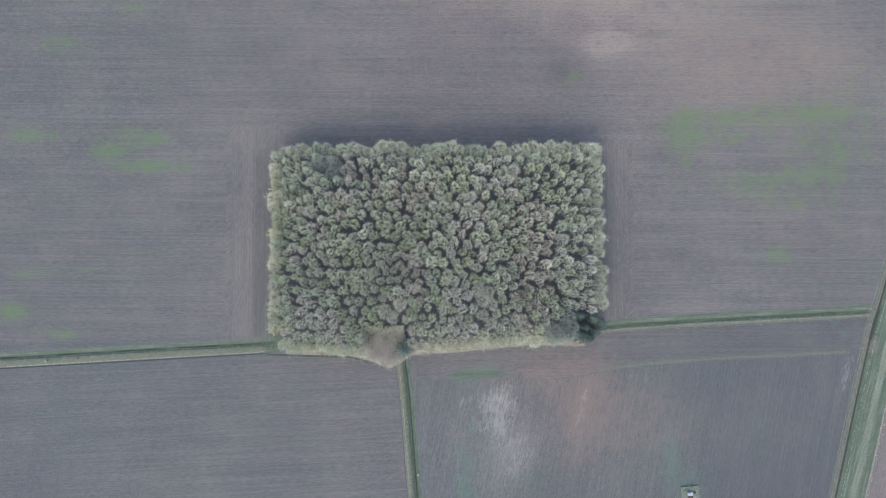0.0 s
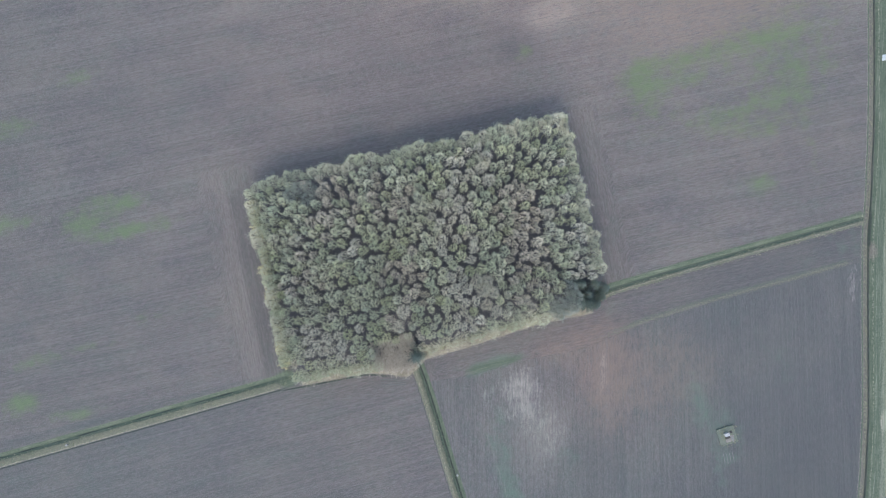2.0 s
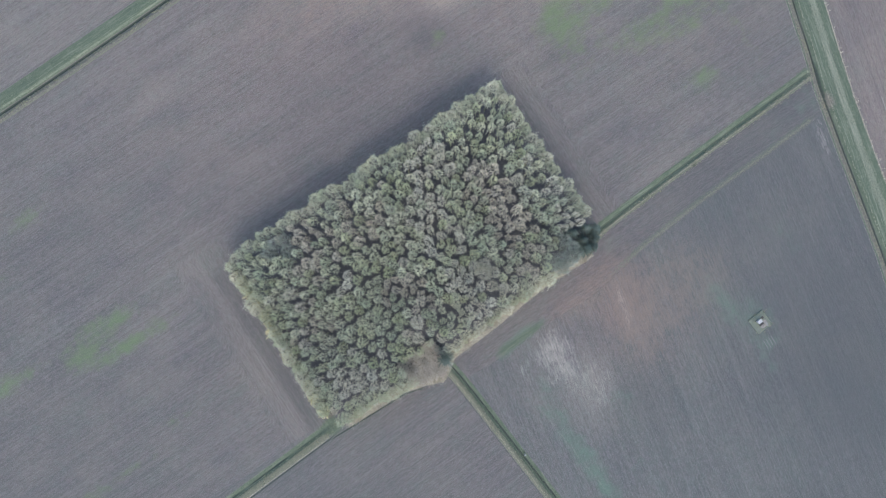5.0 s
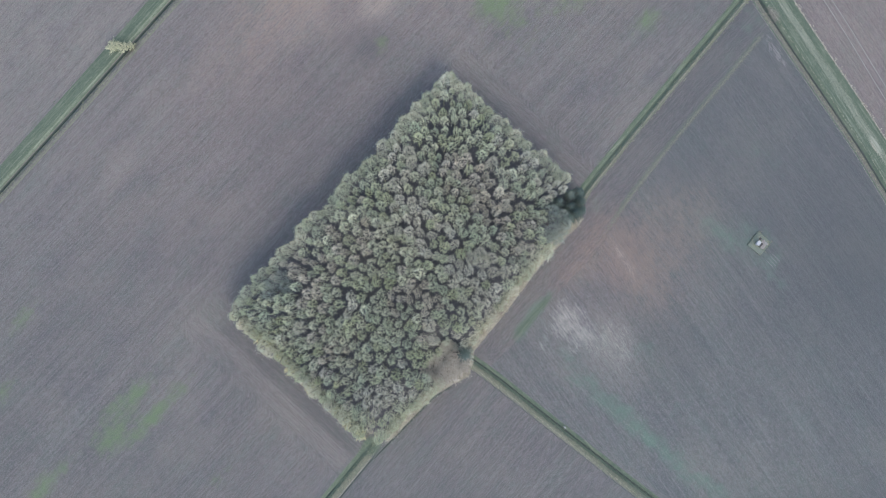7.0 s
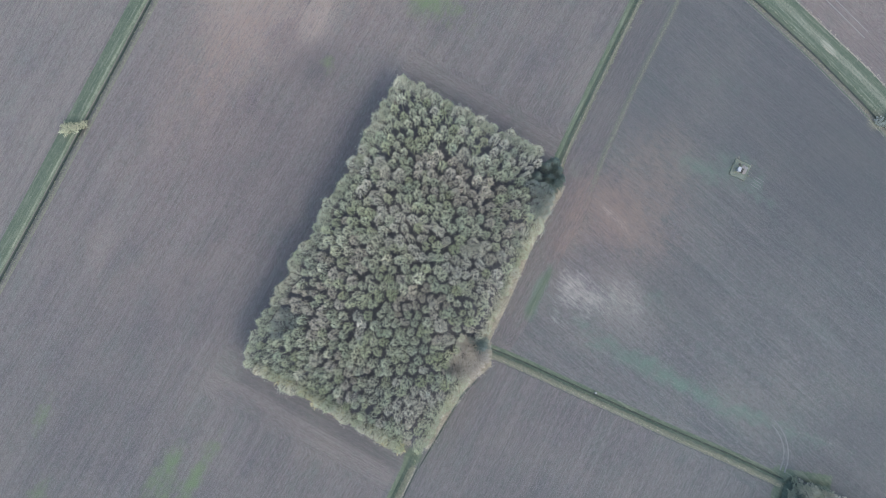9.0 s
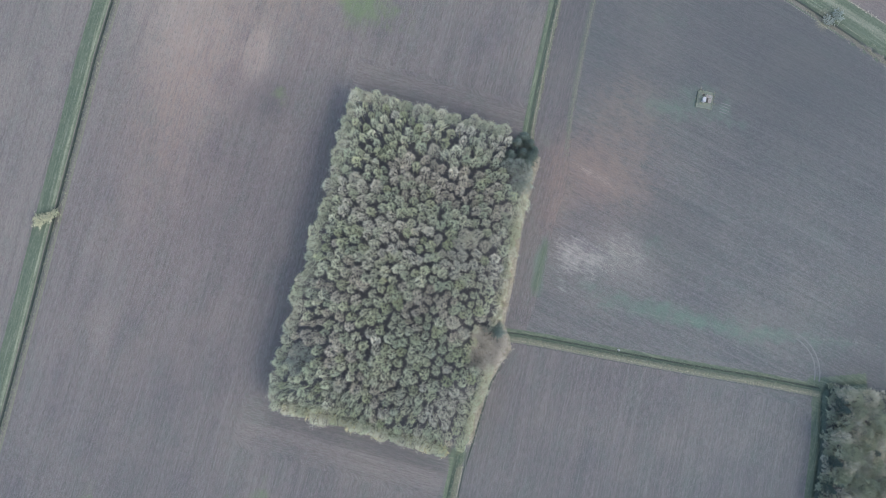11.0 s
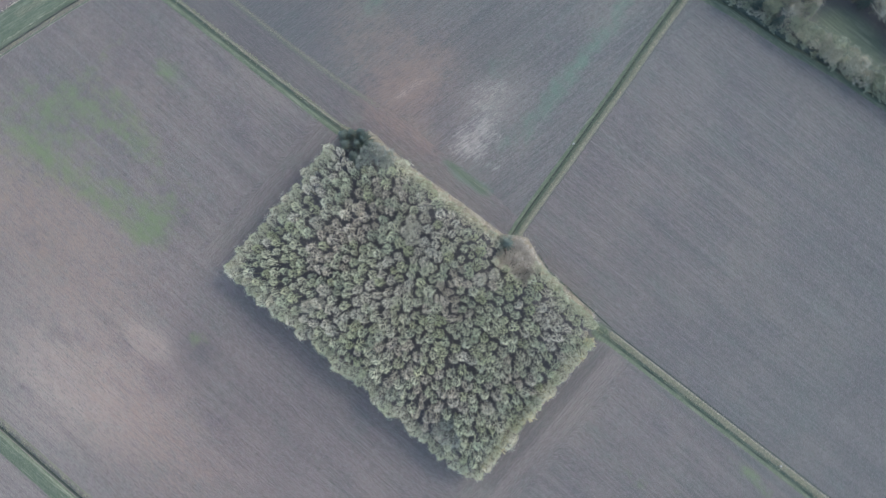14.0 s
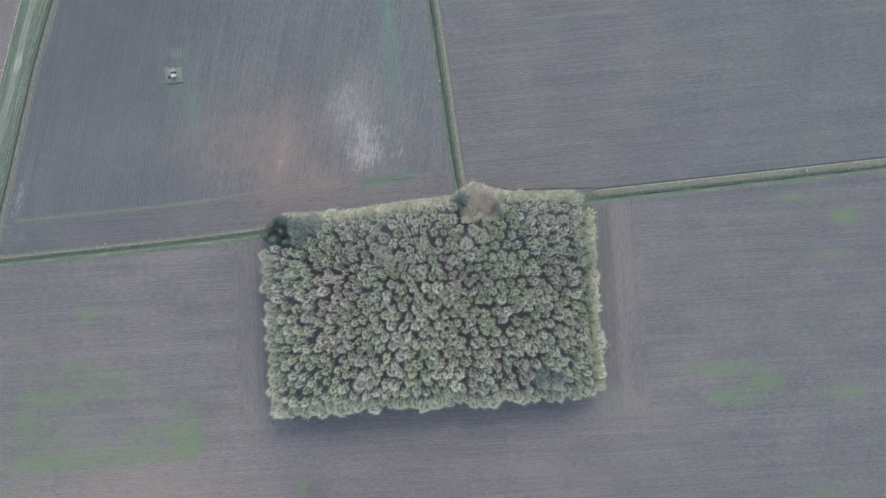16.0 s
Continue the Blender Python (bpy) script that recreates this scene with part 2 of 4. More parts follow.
BRICKY = plain_material("pale_reddish_rubble", (0.18, 0.155, 0.135), (0.28, 0.25, 0.225), 6.0, 0.9)
DARK = plain_material("dark_rusty_iron", (0.03, 0.03, 0.03), (0.07, 0.06, 0.05), 5.0, 0.7)
PLASTIC = plain_material("white_plastic_sheet", (0.30, 0.32, 0.32), (0.42, 0.44, 0.43), 1.2, 0.4)
TIMBER = plain_material("grey_weathered_wood", (0.22, 0.20, 0.17), (0.38, 0.35, 0.30), 5.0, 0.85)
ROOF = plain_material("pale_green_sheet_roof", (0.22, 0.26, 0.245), (0.30, 0.335, 0.315), 0.8, 0.5)
STONE_OLD = plain_material("mossy_kerb_stone", (0.10, 0.118, 0.085), (0.19, 0.2, 0.16), 3.0, 0.9)
STONE = plain_material("pale_stone", (0.17, 0.17, 0.155), (0.26, 0.255, 0.24), 5.0, 0.85)


# ---- mesh helpers ----
def mesh_object(name, verts, faces, material, parent=None, label="", smooth=False):
    me = bpy.data.meshes.new(name)
    me.from_pydata([tuple(v) for v in verts], [], [tuple(f) for f in faces])
    me.materials.append(material)
    if smooth:
        me.shade_smooth()
    ob = new(name, me)
    if parent:
        ob.parent = parent
    if label:
        tagged(ob, label)
    return ob


def part(name, bm, material, parent=None, label=""):
    me = bpy.data.meshes.new(name)
    bm.to_mesh(me)
    bm.free()
    me.materials.append(material)
    ob = new(name, me)
    if parent:
        ob.parent = parent
    if label:
        tagged(ob, label)
    return ob


def box(size, at, bevel=0.02, turn=0.0):
    bm = bmesh.new()
    bmesh.ops.create_cube(bm, size=1.0)
    bmesh.ops.scale(bm, vec=size, verts=bm.verts)
    if bevel:
        bmesh.ops.bevel(bm, geom=bm.edges[:], offset=bevel, segments=2, affect="EDGES")
    bmesh.ops.rotate(bm, cent=(0, 0, 0), matrix=Matrix.Rotation(radians(turn), 3, "Z"), verts=bm.verts)
    bmesh.ops.translate(bm, vec=at, verts=bm.verts)
    return bm


class Sticks:
    """Collects tapered three- or five-sided sticks and small leaves into one mesh."""

    def __init__(self):
        self.v, self.f = [], []

    def stick(self, points, radii, sides=3):
        base = len(self.v)
        d = (points[-1] - points[0]).normalized()
        a = d.cross(Vector((0.31, 0.87, 0.39))).normalized()
        b = d.cross(a)
        rings = len(points)
        for k, (p, r) in enumerate(zip(points, radii)):
            if k == rings - 1 and r < 0.006:
                self.v.append(p)
                break
            for s in range(sides):
                w = 2 * math.pi * s / sides
                self.v.append(p + a * (r * math.cos(w)) + b * (r * math.sin(w)))
        for k in range(rings - 1):
            i, j = base + k * sides, base + (k + 1) * sides
            tip = k == rings - 2 and len(self.v) == j + 1
            for s in range(sides):
                n = (s + 1) % sides
                if tip:
                    self.f.append((i + s, i + n, j))
                else:
                    self.f.append((i + s, i + n, j + n, j + s))

    def spray(self, p, d, length, width, rnd):
        """A budding twig end: a slim kinked blade of two faces."""
        side = d.cross(Vector((rnd.uniform(-1, 1), rnd.uniform(-1, 1), rnd.uniform(-0.3, 1)))).normalized() * width
        base = len(self.v)
        self.v += [p - side * 0.4, p + side * 0.4, p + d * length * 0.6 + side, p + d * length]
        self.f += [(base, base + 1, base + 2), (base, base + 2, base + 3)]

    def make(self, name, material, parent, label=""):
        return mesh_object(name, self.v, self.f, material, parent, label)


def jitter(rnd, s):
    return Vector((rnd.uniform(-s, s), rnd.uniform(-s, s), rnd.uniform(-s, s)))


def broadleaf(name, seed, height, radius, twig, limbs=13, sprays=9, low=0.48, girth=0.017, forks=3, loose=0.5, fill=360):
    """A bare plantation tree: tapered trunk, limbs that fan upwards and fork, and on each limb a brush of fine twigs that all run its way."""
    rnd = random.Random(seed)
    root = new(name)
    trunk, crown = Sticks(), Sticks()
    pts = [Vector((rnd.uniform(-0.08, 0.08) * k, rnd.uniform(-0.08, 0.08) * k, height * 0.74 * k / 4)) for k in range(5)]
    trunk.stick(pts, [0.13 * height / 8, 0.105 * height / 8, 0.08 * height / 8, 0.05 * height / 8, 0.025], 7)
    skew, lobes = rnd.uniform(0, 6.28), rnd.uniform(0, 6.28)
    axis = Vector((pts[4].x, pts[4].y, 0))

    def shell(q, az):
        rim = radius * (1 + 0.06 * math.cos(2 * az + skew) + 0.06 * math.cos(3 * az + lobes) + 0.05 * math.cos(5 * az + 2 * skew))
        bulge = 0.05 * math.cos(5 * az + 2 * skew) * q + 0.02 * math.cos(9 * q + skew)
        return axis + Vector((rim * math.sqrt(q) * math.cos(az), rim * math.sqrt(q) * math.sin(az), height * (0.985 - 0.50 * q ** 1.7 + bulge * 0.7)))

    def brush(o, e, count, length):
        """Fine twigs round the outer part of a bough, nearly along it."""
        way = (e - o).normalized()
        for _ in range(count):
            f = rnd.uniform(0.3, 1.02)
            p = o.lerp(e, f) + jitter(rnd, loose * radius * 0.5 * f)
            d = (way + jitter(rnd, 0.42)).normalized()
            n = length * rnd.uniform(0.6, 1.15)
            if rnd.random() < 0.3:
                crown.stick([p, p + d * n], [girth * 0.8, 0.0], 3)
            else:
                crown.spray(p, d, n, girth * rnd.uniform(1.0, 1.9), rnd)

    for i in range(limbs):
        q = (i + 0.5) / limbs
        az = i * 2.39996 + rnd.uniform(-0.35, 0.35)
        h = height * (low + (0.70 - low) * (1 - q) * rnd.uniform(0.7, 1.0))
        k = min(3.999, h / (height * 0.74) * 4)
        start, end = pts[int(k)].lerp(pts[int(k) + 1], k - int(k)), shell(q * 0.95, az)
        mid = start.lerp(end, 0.5) + Vector((math.cos(az), math.sin(az), -0.3)) * (0.12 * radius) + jitter(rnd, 0.06)
        crown.stick([start, mid, end], [girth * 1.9, girth * 1.4, girth * 0.6], 3)
        brush(mid, end, sprays, 0.34 * radius)
        for _ in range(forks):
            o = mid.lerp(end, rnd.uniform(-0.1, 0.6))
            e = shell(min(1.3, max(0.0, q + rnd.uniform(-0.1, 0.32))), az + rnd.uniform(-0.42, 0.42) / max(0.5, math.sqrt(q))) + jitter(rnd, 0.06)
            crown.stick([o, o.lerp(e, 0.5) + jitter(rnd, 0.05), e], [girth * 1.4, girth * 1.1, 0.0], 3)
            brush(o, e, sprays * 2 // 3, 0.30 * radius)
    for _ in range(fill):
        az, q = rnd.uniform(0, 6.2832), rnd.random() ** 0.9
        end = shell(q * 0.97, az) + jitter(rnd, 0.13) - Vector((0, 0, 0.015 * height * rnd.random()))
        hub = axis + Vector((0, 0, height * (low + 0.22 * rnd.random())))
        d = ((end - hub).normalized() + jitter(rnd, 0.22)).normalized()
        n = radius * rnd.uniform(0.28, 0.5)
        crown.spray(end - d * n, d, n, girth * rnd.uniform(1.0, 1.8), rnd)
    trunk.make("trunk", LIMB, root)
    crown.make("crown", twig, root)
    return root


def evergreen(name, seed, height, radius, needles):
    """A dark conifer: straight trunk, whorls of drooping boughs, dense short needle sprays."""
    rnd = random.Random(seed)
    root = new(name)
    trunk, crown = Sticks(), Sticks()
    boughs = trunk
    trunk.stick([Vector((0, 0, height * k / 4)) for k in range(5)], [0.16, 0.13, 0.09, 0.05, 0.01], 7)
    for k in range(17):
        q = (k + 0.5) / 17
        h = height * (0.16 + 0.82 * q)
        reach = radius * (1 - q) ** 0.75 * rnd.uniform(0.8, 1.1) + 0.2
        for i in range(6):
            az = k * 0.7 + i * 1.047 + rnd.uniform(-0.3, 0.3)
            flat = Vector((math.cos(az), math.sin(az), 0))
            r = reach * rnd.uniform(0.7, 1.1)
            p0, p1 = Vector((0, 0, h)), Vector((0, 0, h)) + flat * r + Vector((0, 0, -0.10 * r + rnd.uniform(-0.1, 0.15)))
            boughs.stick([p0, p1], [0.025, 0.006], 3)
            for _ in range(18):
                f = rnd.uniform(0.2, 1.0)
                o = p0.lerp(p1, f)
                d = (flat * 0.6 + jitter(rnd, 0.8)).normalized()
                crown.stick([o, o + d * rnd.uniform(0.18, 0.38)], [0.034, 0.0], 3)
    trunk.make("trunk", BARK, root)
    crown.make("crown", needles, root)
    return root


def shrub(name, seed, height, radius, twig, stems=15, twigs=12):
    """A low many-stemmed thicket bush."""
    rnd = random.Random(seed)
    root = new(name)
    wood, crown = Sticks(), Sticks()
    for i in range(stems):
        q = math.sqrt((i + 0.5) / stems)
        az = i * 2.39996 + rnd.uniform(-0.4, 0.4)
        out = radius * q * rnd.uniform(0.7, 1.1)
        a = Vector((out * 0.25 * math.cos(az), out * 0.25 * math.sin(az), -0.02))
        b = Vector((out * math.cos(az), out * math.sin(az), height * (1 - 0.55 * q * q) * rnd.uniform(0.75, 1.05)))
        m = a.lerp(b, 0.5) + Vector((0, 0, 0.12 * height)) + jitter(rnd, 0.06)
        wood.stick([a, m, b], [0.03, 0.018, 0.008], 3)
        for _ in range(twigs):
            f = rnd.uniform(0.25, 1.0)
            o = a.lerp(m, f * 2) if f < 0.5 else m.lerp(b, f * 2 - 1)
            d = (Vector((math.cos(az), math.sin(az), 0.5)) * 0.5 + jitter(rnd, 0.9)).normalized()
            e = o + d * rnd.uniform(0.25, 0.5) * radius * 0.7
            crown.stick([o, o.lerp(e, 0.5) + jitter(rnd, 0.04), e], [0.024, 0.019, 0.0], 3)
            for _ in range(4):
                g = o.lerp(e, rnd.uniform(0.3, 1.0))
                t = (d * 0.6 + jitter(rnd, 0.8)).normalized()
                crown.stick([g, g + t * rnd.uniform(0.12, 0.25)], [0.02, 0.0], 3)
    wood.make("stem", LIMB, root)
    crown.make("crown", twig, root)
    return root


# ---- lines of the plan ----
DITCH_WEST = [(-31.6, -12.7), (-34.5, -13.2), (-58, -14.5), (-90, -16.3), (-170, -21)]
DITCH_EAST = [(27.5, -12.3), (31.0, -10.7), (34, -10.0), (50, -8.9), (65, -8.15), (87.2, -7.0)]
DITCH_SOUTH = [(-6.7, -15.6), (-6.15, -19.0), (-5.6, -24.0), (-4.6, -36.0), (-3.8, -45.0), (-3.05, -53.4), (-1.5, -68), (-0.7, -78.2), (-0.5, -80.2)]
DITCH_LANE = [(121, 110), (102, 44), (96.2, 20.6), (93.1, 9.0), (89.4, -3.5), (87.0, -10.5), (83.9, -22.5), (81.2, -33.5), (78.2, -45.5), (74.9, -56.5), (72.4, -64), (58, -107)]
LANE = [(126, 108), (105, 40), (98.6, 14.5), (95.2, 3.5), (91.5, -8), (89.2, -15.5), (86.3, -26.5), (83.5, -37.5), (80.9, -47), (78.4, -56.5), (75.9, -64), (62, -108)]
DITCH_NORTH = [(150, 81.6), (45, 78.5), (25, 78.4), (8, 77.5), (-8, 76.8), (-24, 76.0), (-47, 75.1), (-60, 74.7), (-170, 72)]
DITCH_COPSE = [(3.0, -89), (0.0, -81.0), (-1.5, -80.6), (-11, -82.6), (-24, -84.2), (-36, -86.8), (-46, -87.9), (-120, -97)]
DITCH_SIDE = [(99.5, 21.1), (104.9, 20.5), (170, 15)]
HEADLAND = [(-4.0, -20.2), (2.9, -20.6), (14.1, -20.1), (25.2, -20.3), (32, -19.3), (38.7, -18.2), (53.3, -17), (70.3, -16.3), (84, -15.5)]

# where the straw fringe on the wood's south side ends
FOOT_X = (-33.0, -28.0, -17.0, -13.5, -9.5, -7.4, -5.0, 3.0, 11.0, 18.6, 25.0, 29.5)
FOOT_Y = (-15.2, -15.4, -15.7, -16.7, -18.1, -17.4, -15.5, -15.1, -14.3, -13.6, -13.7, -13.9)


def along_line(line, x, y):
    """Signed distance (positive on the left of the line), distance run along it, and how far past its ends, for arrays of places."""
    best = np.full(x.shape, 1e9)
    signed, run = np.zeros(x.shape), np.zeros(x.shape)
    done = 0.0
    for (ax, ay), (bx, by) in zip(line, line[1:]):
        lx, ly = bx - ax, by - ay
        n = math.hypot(lx, ly)
        q = np.clip(((x - ax) * lx + (y - ay) * ly) / n**2, 0, 1)
        dx, dy = x - ax - q * lx, y - ay - q * ly
        d = np.hypot(dx, dy)
        near = d < best
        side = np.where(lx * (y - ay) - ly * (x - ax) >= 0, 1.0, -1.0)
        best, signed, run = np.where(near, d, best), np.where(near, d * side, signed), np.where(near, done + q * n, run)
        done += n
    return signed, run, done


def band(s, lo, hi, soft=0.25):
    return np.clip((s - lo) / soft + 0.5, 0, 1) * np.clip((hi - s) / soft + 0.5, 0, 1)


def blob(x, y, cx, cy, rx, ry, turn=0.0):
    c, s = math.cos(radians(turn)), math.sin(radians(turn))
    u, v = (x - cx) * c + (y - cy) * s, -(x - cx) * s + (y - cy) * c
    return np.exp(-((u / rx) ** 2) - (v / ry) ** 2)


# depth, half width, then bands left and right of the line: (layer, from, to), left positive
DITCHES = [
    # outermost band: the field-edge furrow's shadow, painted as a dark line
    (DITCH_WEST, 0.35, 0.9, [("grass", -0.75, 0.75), ("dry", 0.65, 1.8), ("straw", 1.75, 1.95), ("mud_shade", 2.05, 2.3)]),
    (DITCH_EAST, 0.35, 0.8, [("mud_shade", -0.02, 0.16), ("grass", 0.1, 1.15), ("grass", -0.55, 0.0), ("dry", -1.25, -0.5), ("straw", -0.9, -0.72)]),
    # last band: dark line of the field furrow
    (DITCH_SOUTH, 0.5, 0.9, [("mud_shade", -0.05, 0.3), ("grass", 0.25, 1.0), ("grass", -0.6, 0.0), ("dry", -1.65, -0.5), ("straw", -1.3, -1.15), ("mud_shade", -1.9, -1.75)]),
    (DITCH_LANE, 0.6, 1.0, [("grass", -1.55, -1.2), ("brown", -1.25, 0.05), ("mud_shade", 0.0, 0.28), ("grass", 0.3, 1.6), ("straw", -1.7, -1.58), ("straw", 0.8, 0.92)]),
    (DITCH_NORTH, 0.6, 1.0, [("mud_shade", -0.3, 0.2), ("grass", -3.4, -0.4), ("brown", 0.2, 1.5), ("dry", 1.35, 1.8)]),
    (DITCH_COPSE, 0.5, 0.8, [("grass", -2.2, 1.4), ("mud_shade", -0.05, 0.12)]),
    (DITCH_SIDE, 0.6, 0.8, [("mud_shade", -0.45, -0.1), ("grass", 0.6, 3.5), ("grass", -3.2, -0.4), ("brown", -0.1, 0.6)]),
]


def fade(run, total, a=1.2):
    return np.clip(run / a, 0, 1) * np.clip((total - run) / a, 0, 1)


def heights(x, y):
    z = 0.10 * np.sin(x * 0.031 + 1.0) * np.sin(y * 0.027)
    for line, depth, half, _ in DITCHES:
        s, run, total = along_line(line, x, y)
        z = z - depth * np.exp(-((s / (half * 0.62)) ** 2)) * fade(run, total)
    return z


def spaced(a, b, step):
    return list(np.linspace(a, b, max(2, int(round((b - a) / step)) + 1))[:-1])


def ground_sheet():
    far = [130, 160, 210, 300, 450, 700, 1100, 1700, 2600]
    xs = [-v for v in far[::-1]] + spaced(-110, -35, 1.0) + spaced(-35, -9.5, 0.7) + spaced(-9.5, 1.5, 0.22) + spaced(1.5, 16, 0.4) + spaced(16, 32, 0.7) + spaced(32, 70, 0.9) + spaced(70, 104, 0.26) + spaced(104, 130, 1.5) + far
    ys = [-v for v in far[::-1]] + spaced(-110, -89, 0.7) + spaced(-89, -79, 0.3) + spaced(-79, -21, 0.7) + spaced(-21, -6, 0.2) + spaced(-6, 24, 0.8) + spaced(24, 72.5, 0.9) + spaced(72.5, 82.5, 0.24) + spaced(82.5, 130, 1.5) + far
    nx, ny = len(xs), len(ys)
    X, Y = np.meshgrid(np.array(xs), np.array(ys))
    x, y = X.ravel(), Y.ravel()
    z = heights(x, y)
    i = np.arange(nx * ny).reshape(ny, nx)
    faces = np.stack([i[:-1, :-1], i[:-1, 1:], i[1:, 1:], i[1:, :-1]], -1).reshape(-1, 4)
    me = bpy.data.meshes.new("ground")
    me.from_pydata(np.stack([x, y, z], 1).tolist(), [], faces.tolist())
    me.shade_smooth()
    me.materials.append(EARTH)
    lay = {k: np.zeros(x.shape) for k in ("tone", "rust", "pale", "dark_tone", "weed", "grass", "dry", "straw", "wheel", "mud_shade", "litter", "brown", "cool", "teal")}
    west, _, _ = along_line(DITCH_WEST, x, y)
    south, _, _ = along_line([(-6, 0)] + DITCH_SOUTH[1:] + [(2, -140)], x, y)
    lane, lane_run, _ = along_line(LANE, x, y)
    ditch_lane, _, _ = along_line(DITCH_LANE, x, y)
    ditch_east, _, _ = along_line([(-40, -13.5)] + DITCH_EAST, x, y)
    head, head_run, head_len = along_line(HEADLAND, x, y)
    north, _, _ = along_line(DITCH_NORTH, x, y)
    # which way each field is tilled: angle of the rows from +x
    angle = np.zeros(x.shape)
    southern = y < -11 + 0.03 * (x + 10)
    angle = np.where(southern & (x < south * 0 - 4.5), 2.5, angle)
    in_se = (head < 0) & (x > -5) & (ditch_lane > -200) & (y < -14)
    angle = np.where(in_se, 78.0, angle)
    angle = np.where((x > -41.5) & (x < -31) & (y > -13) & (y < 30), 90.0, angle)
    angle = np.where((x > 31) & (x < 38.5) & (y > -9) & (y < 27), 90.0, angle)
    angle = np.where(lane > -4.5, 74.4, angle)
    angle = np.where(north < 2.5, 2.1, angle)
    angle = np.where((np.abs(south) < 1.8) & (y < -17), 86.0, angle)
    # fields beyond the lanes are paler
    lay["tone"] = 0.22 * band(lane, 2.5, 900, 0.5) + 0.3 * blob(x, y, 12, -28, 6, 9) + 0.6 * blob(x, y, 15, -35, 4.2, 5.5, -12) + 0.3 * blob(x, y, 28.7, -27, 1.6, 7, -12) + 0.22 * (north < -4) + 0.95 * blob(x, y, 42, 63, 14, 12) + 0.35 * blob(x, y, 26, 60, 14, 7) + 0.95 * blob(x, y, 34, 46.5, 6, 3.2) + 0.22 * blob(x, y, 60, 46, 26, 15) + 0.16 * blob(x, y, 20, 60, 70, 30) + 0.10 * (angle == 90) * band(np.abs(x + 38.5), -9, 1.6, 2.4)
    lay["pale"] = (0.95 * blob(x, y, 12.6, -25.2, 3.6, 4.6, -10) + 0.45 * blob(x, y, 11.0, -29.5, 3.2, 4.5, -10) + 0.62 * blob(x, y, 15.2, -35.5, 4.6, 6.4, -12) + 0.3 * blob(x, y, 8.0, -26, 2.5, 5, -12) + 0.55 * blob(x, y, 4.5, -27, 1.2, 4.5, -12) + 0.7 * blob(x, y, 28.7, -25.5, 0.9, 4.5, -14)
                   + 0.1 * blob(x, y, 33.5, 46.5, 4.5, 2.2) + 0.3 * blob(x, y, -37, 26, 5.5, 3.5) + 0.28 * blob(x, y, 34.5, 26.5, 4, 3)
                   + 0.5 * blob(x, y, -72.7, 27.8, 1.6, 0.6) + 0.8 * blob(x, y, 81.5, -19.0, 1.3, 4, -15) + 0.25 * blob(x, y, 14, -16, 16, 1.2) + 0.3 * blob(x, y, -10, -20, 5, 1.5) + 0.25 * blob(x, y, -34, -8, 2, 4)
                   + 0.3 * blob(x, y, 36.5, -6, 2.2, 3))
    lay["cool"] = np.clip(0.4 * (1 - southern) + 0.15 * np.clip((-x - 28) / 40, 0, 1) * (1 - southern) - 0.45 * blob(x, y, 10, 50, 45, 24) + 0.45 * southern + 0.35 * in_se + 0.4 * southern * np.clip((-x - 15) / 50, 0, 1) - blob(x, y, 26, -24, 12, 12) * 0.7 + 0.5 * blob(x, y, 0, -75, 45, 22), 0, 1) * (lane < 1)
    lay["rust"] = 0.8 * blob(x, y, 29.5, -27, 5.5, 10, -10) + 0.5 * blob(x, y, 42, -29, 10, 9) + 0.3 * blob(x, y, 20, -20, 9, 3) + 0.12 * blob(x, y, 18, -16.5, 14, 2) + 0.3 * blob(x, y, 60, 40, 30, 16) + 0.35 * blob(x, y, 24, 60, 30, 12) + 0.2 * blob(x, y, 70, 12, 18, 9) + 0.3 * blob(x, y, 72, 44, 20, 9)
    lay["dark_tone"] = 0.2 * (1 - southern) * np.clip((-x - 35) / 40, 0, 1) + 0.1 * (1 - southern) * np.clip((x - 55) / 20, 0, 1) * (y < 30) + (0.14 + 0.2 * np.clip((-x - 20) / 50, 0, 1)) * southern * (x < -5) + (0.16 + 0.36 * np.clip((x - 22) / 34, 0, 1)) * np.maximum(in_se, (head > 0) * np.clip((x - 12) / 20, 0, 1) * (y < -9.5 + 0.03 * (x - 50))) * (lane < 0) + 0.5 * blob(x, y, 26, 42, 6, 5) + 0.35 * blob(x, y, 22, -44, 7, 9) + 0.22 * blob(x, y, 10, -16.5, 16, 2.2) + 0.3 * blob(x, y, 60, -60, 22, 16) + 0.25 * blob(x, y, 8, 44, 16, 9) + 0.35 * blob(x, y, 14, -92, 22, 10) + 0.2 * blob(x, y, -40, 45, 25, 10)
    weed = np.zeros(x.shape)
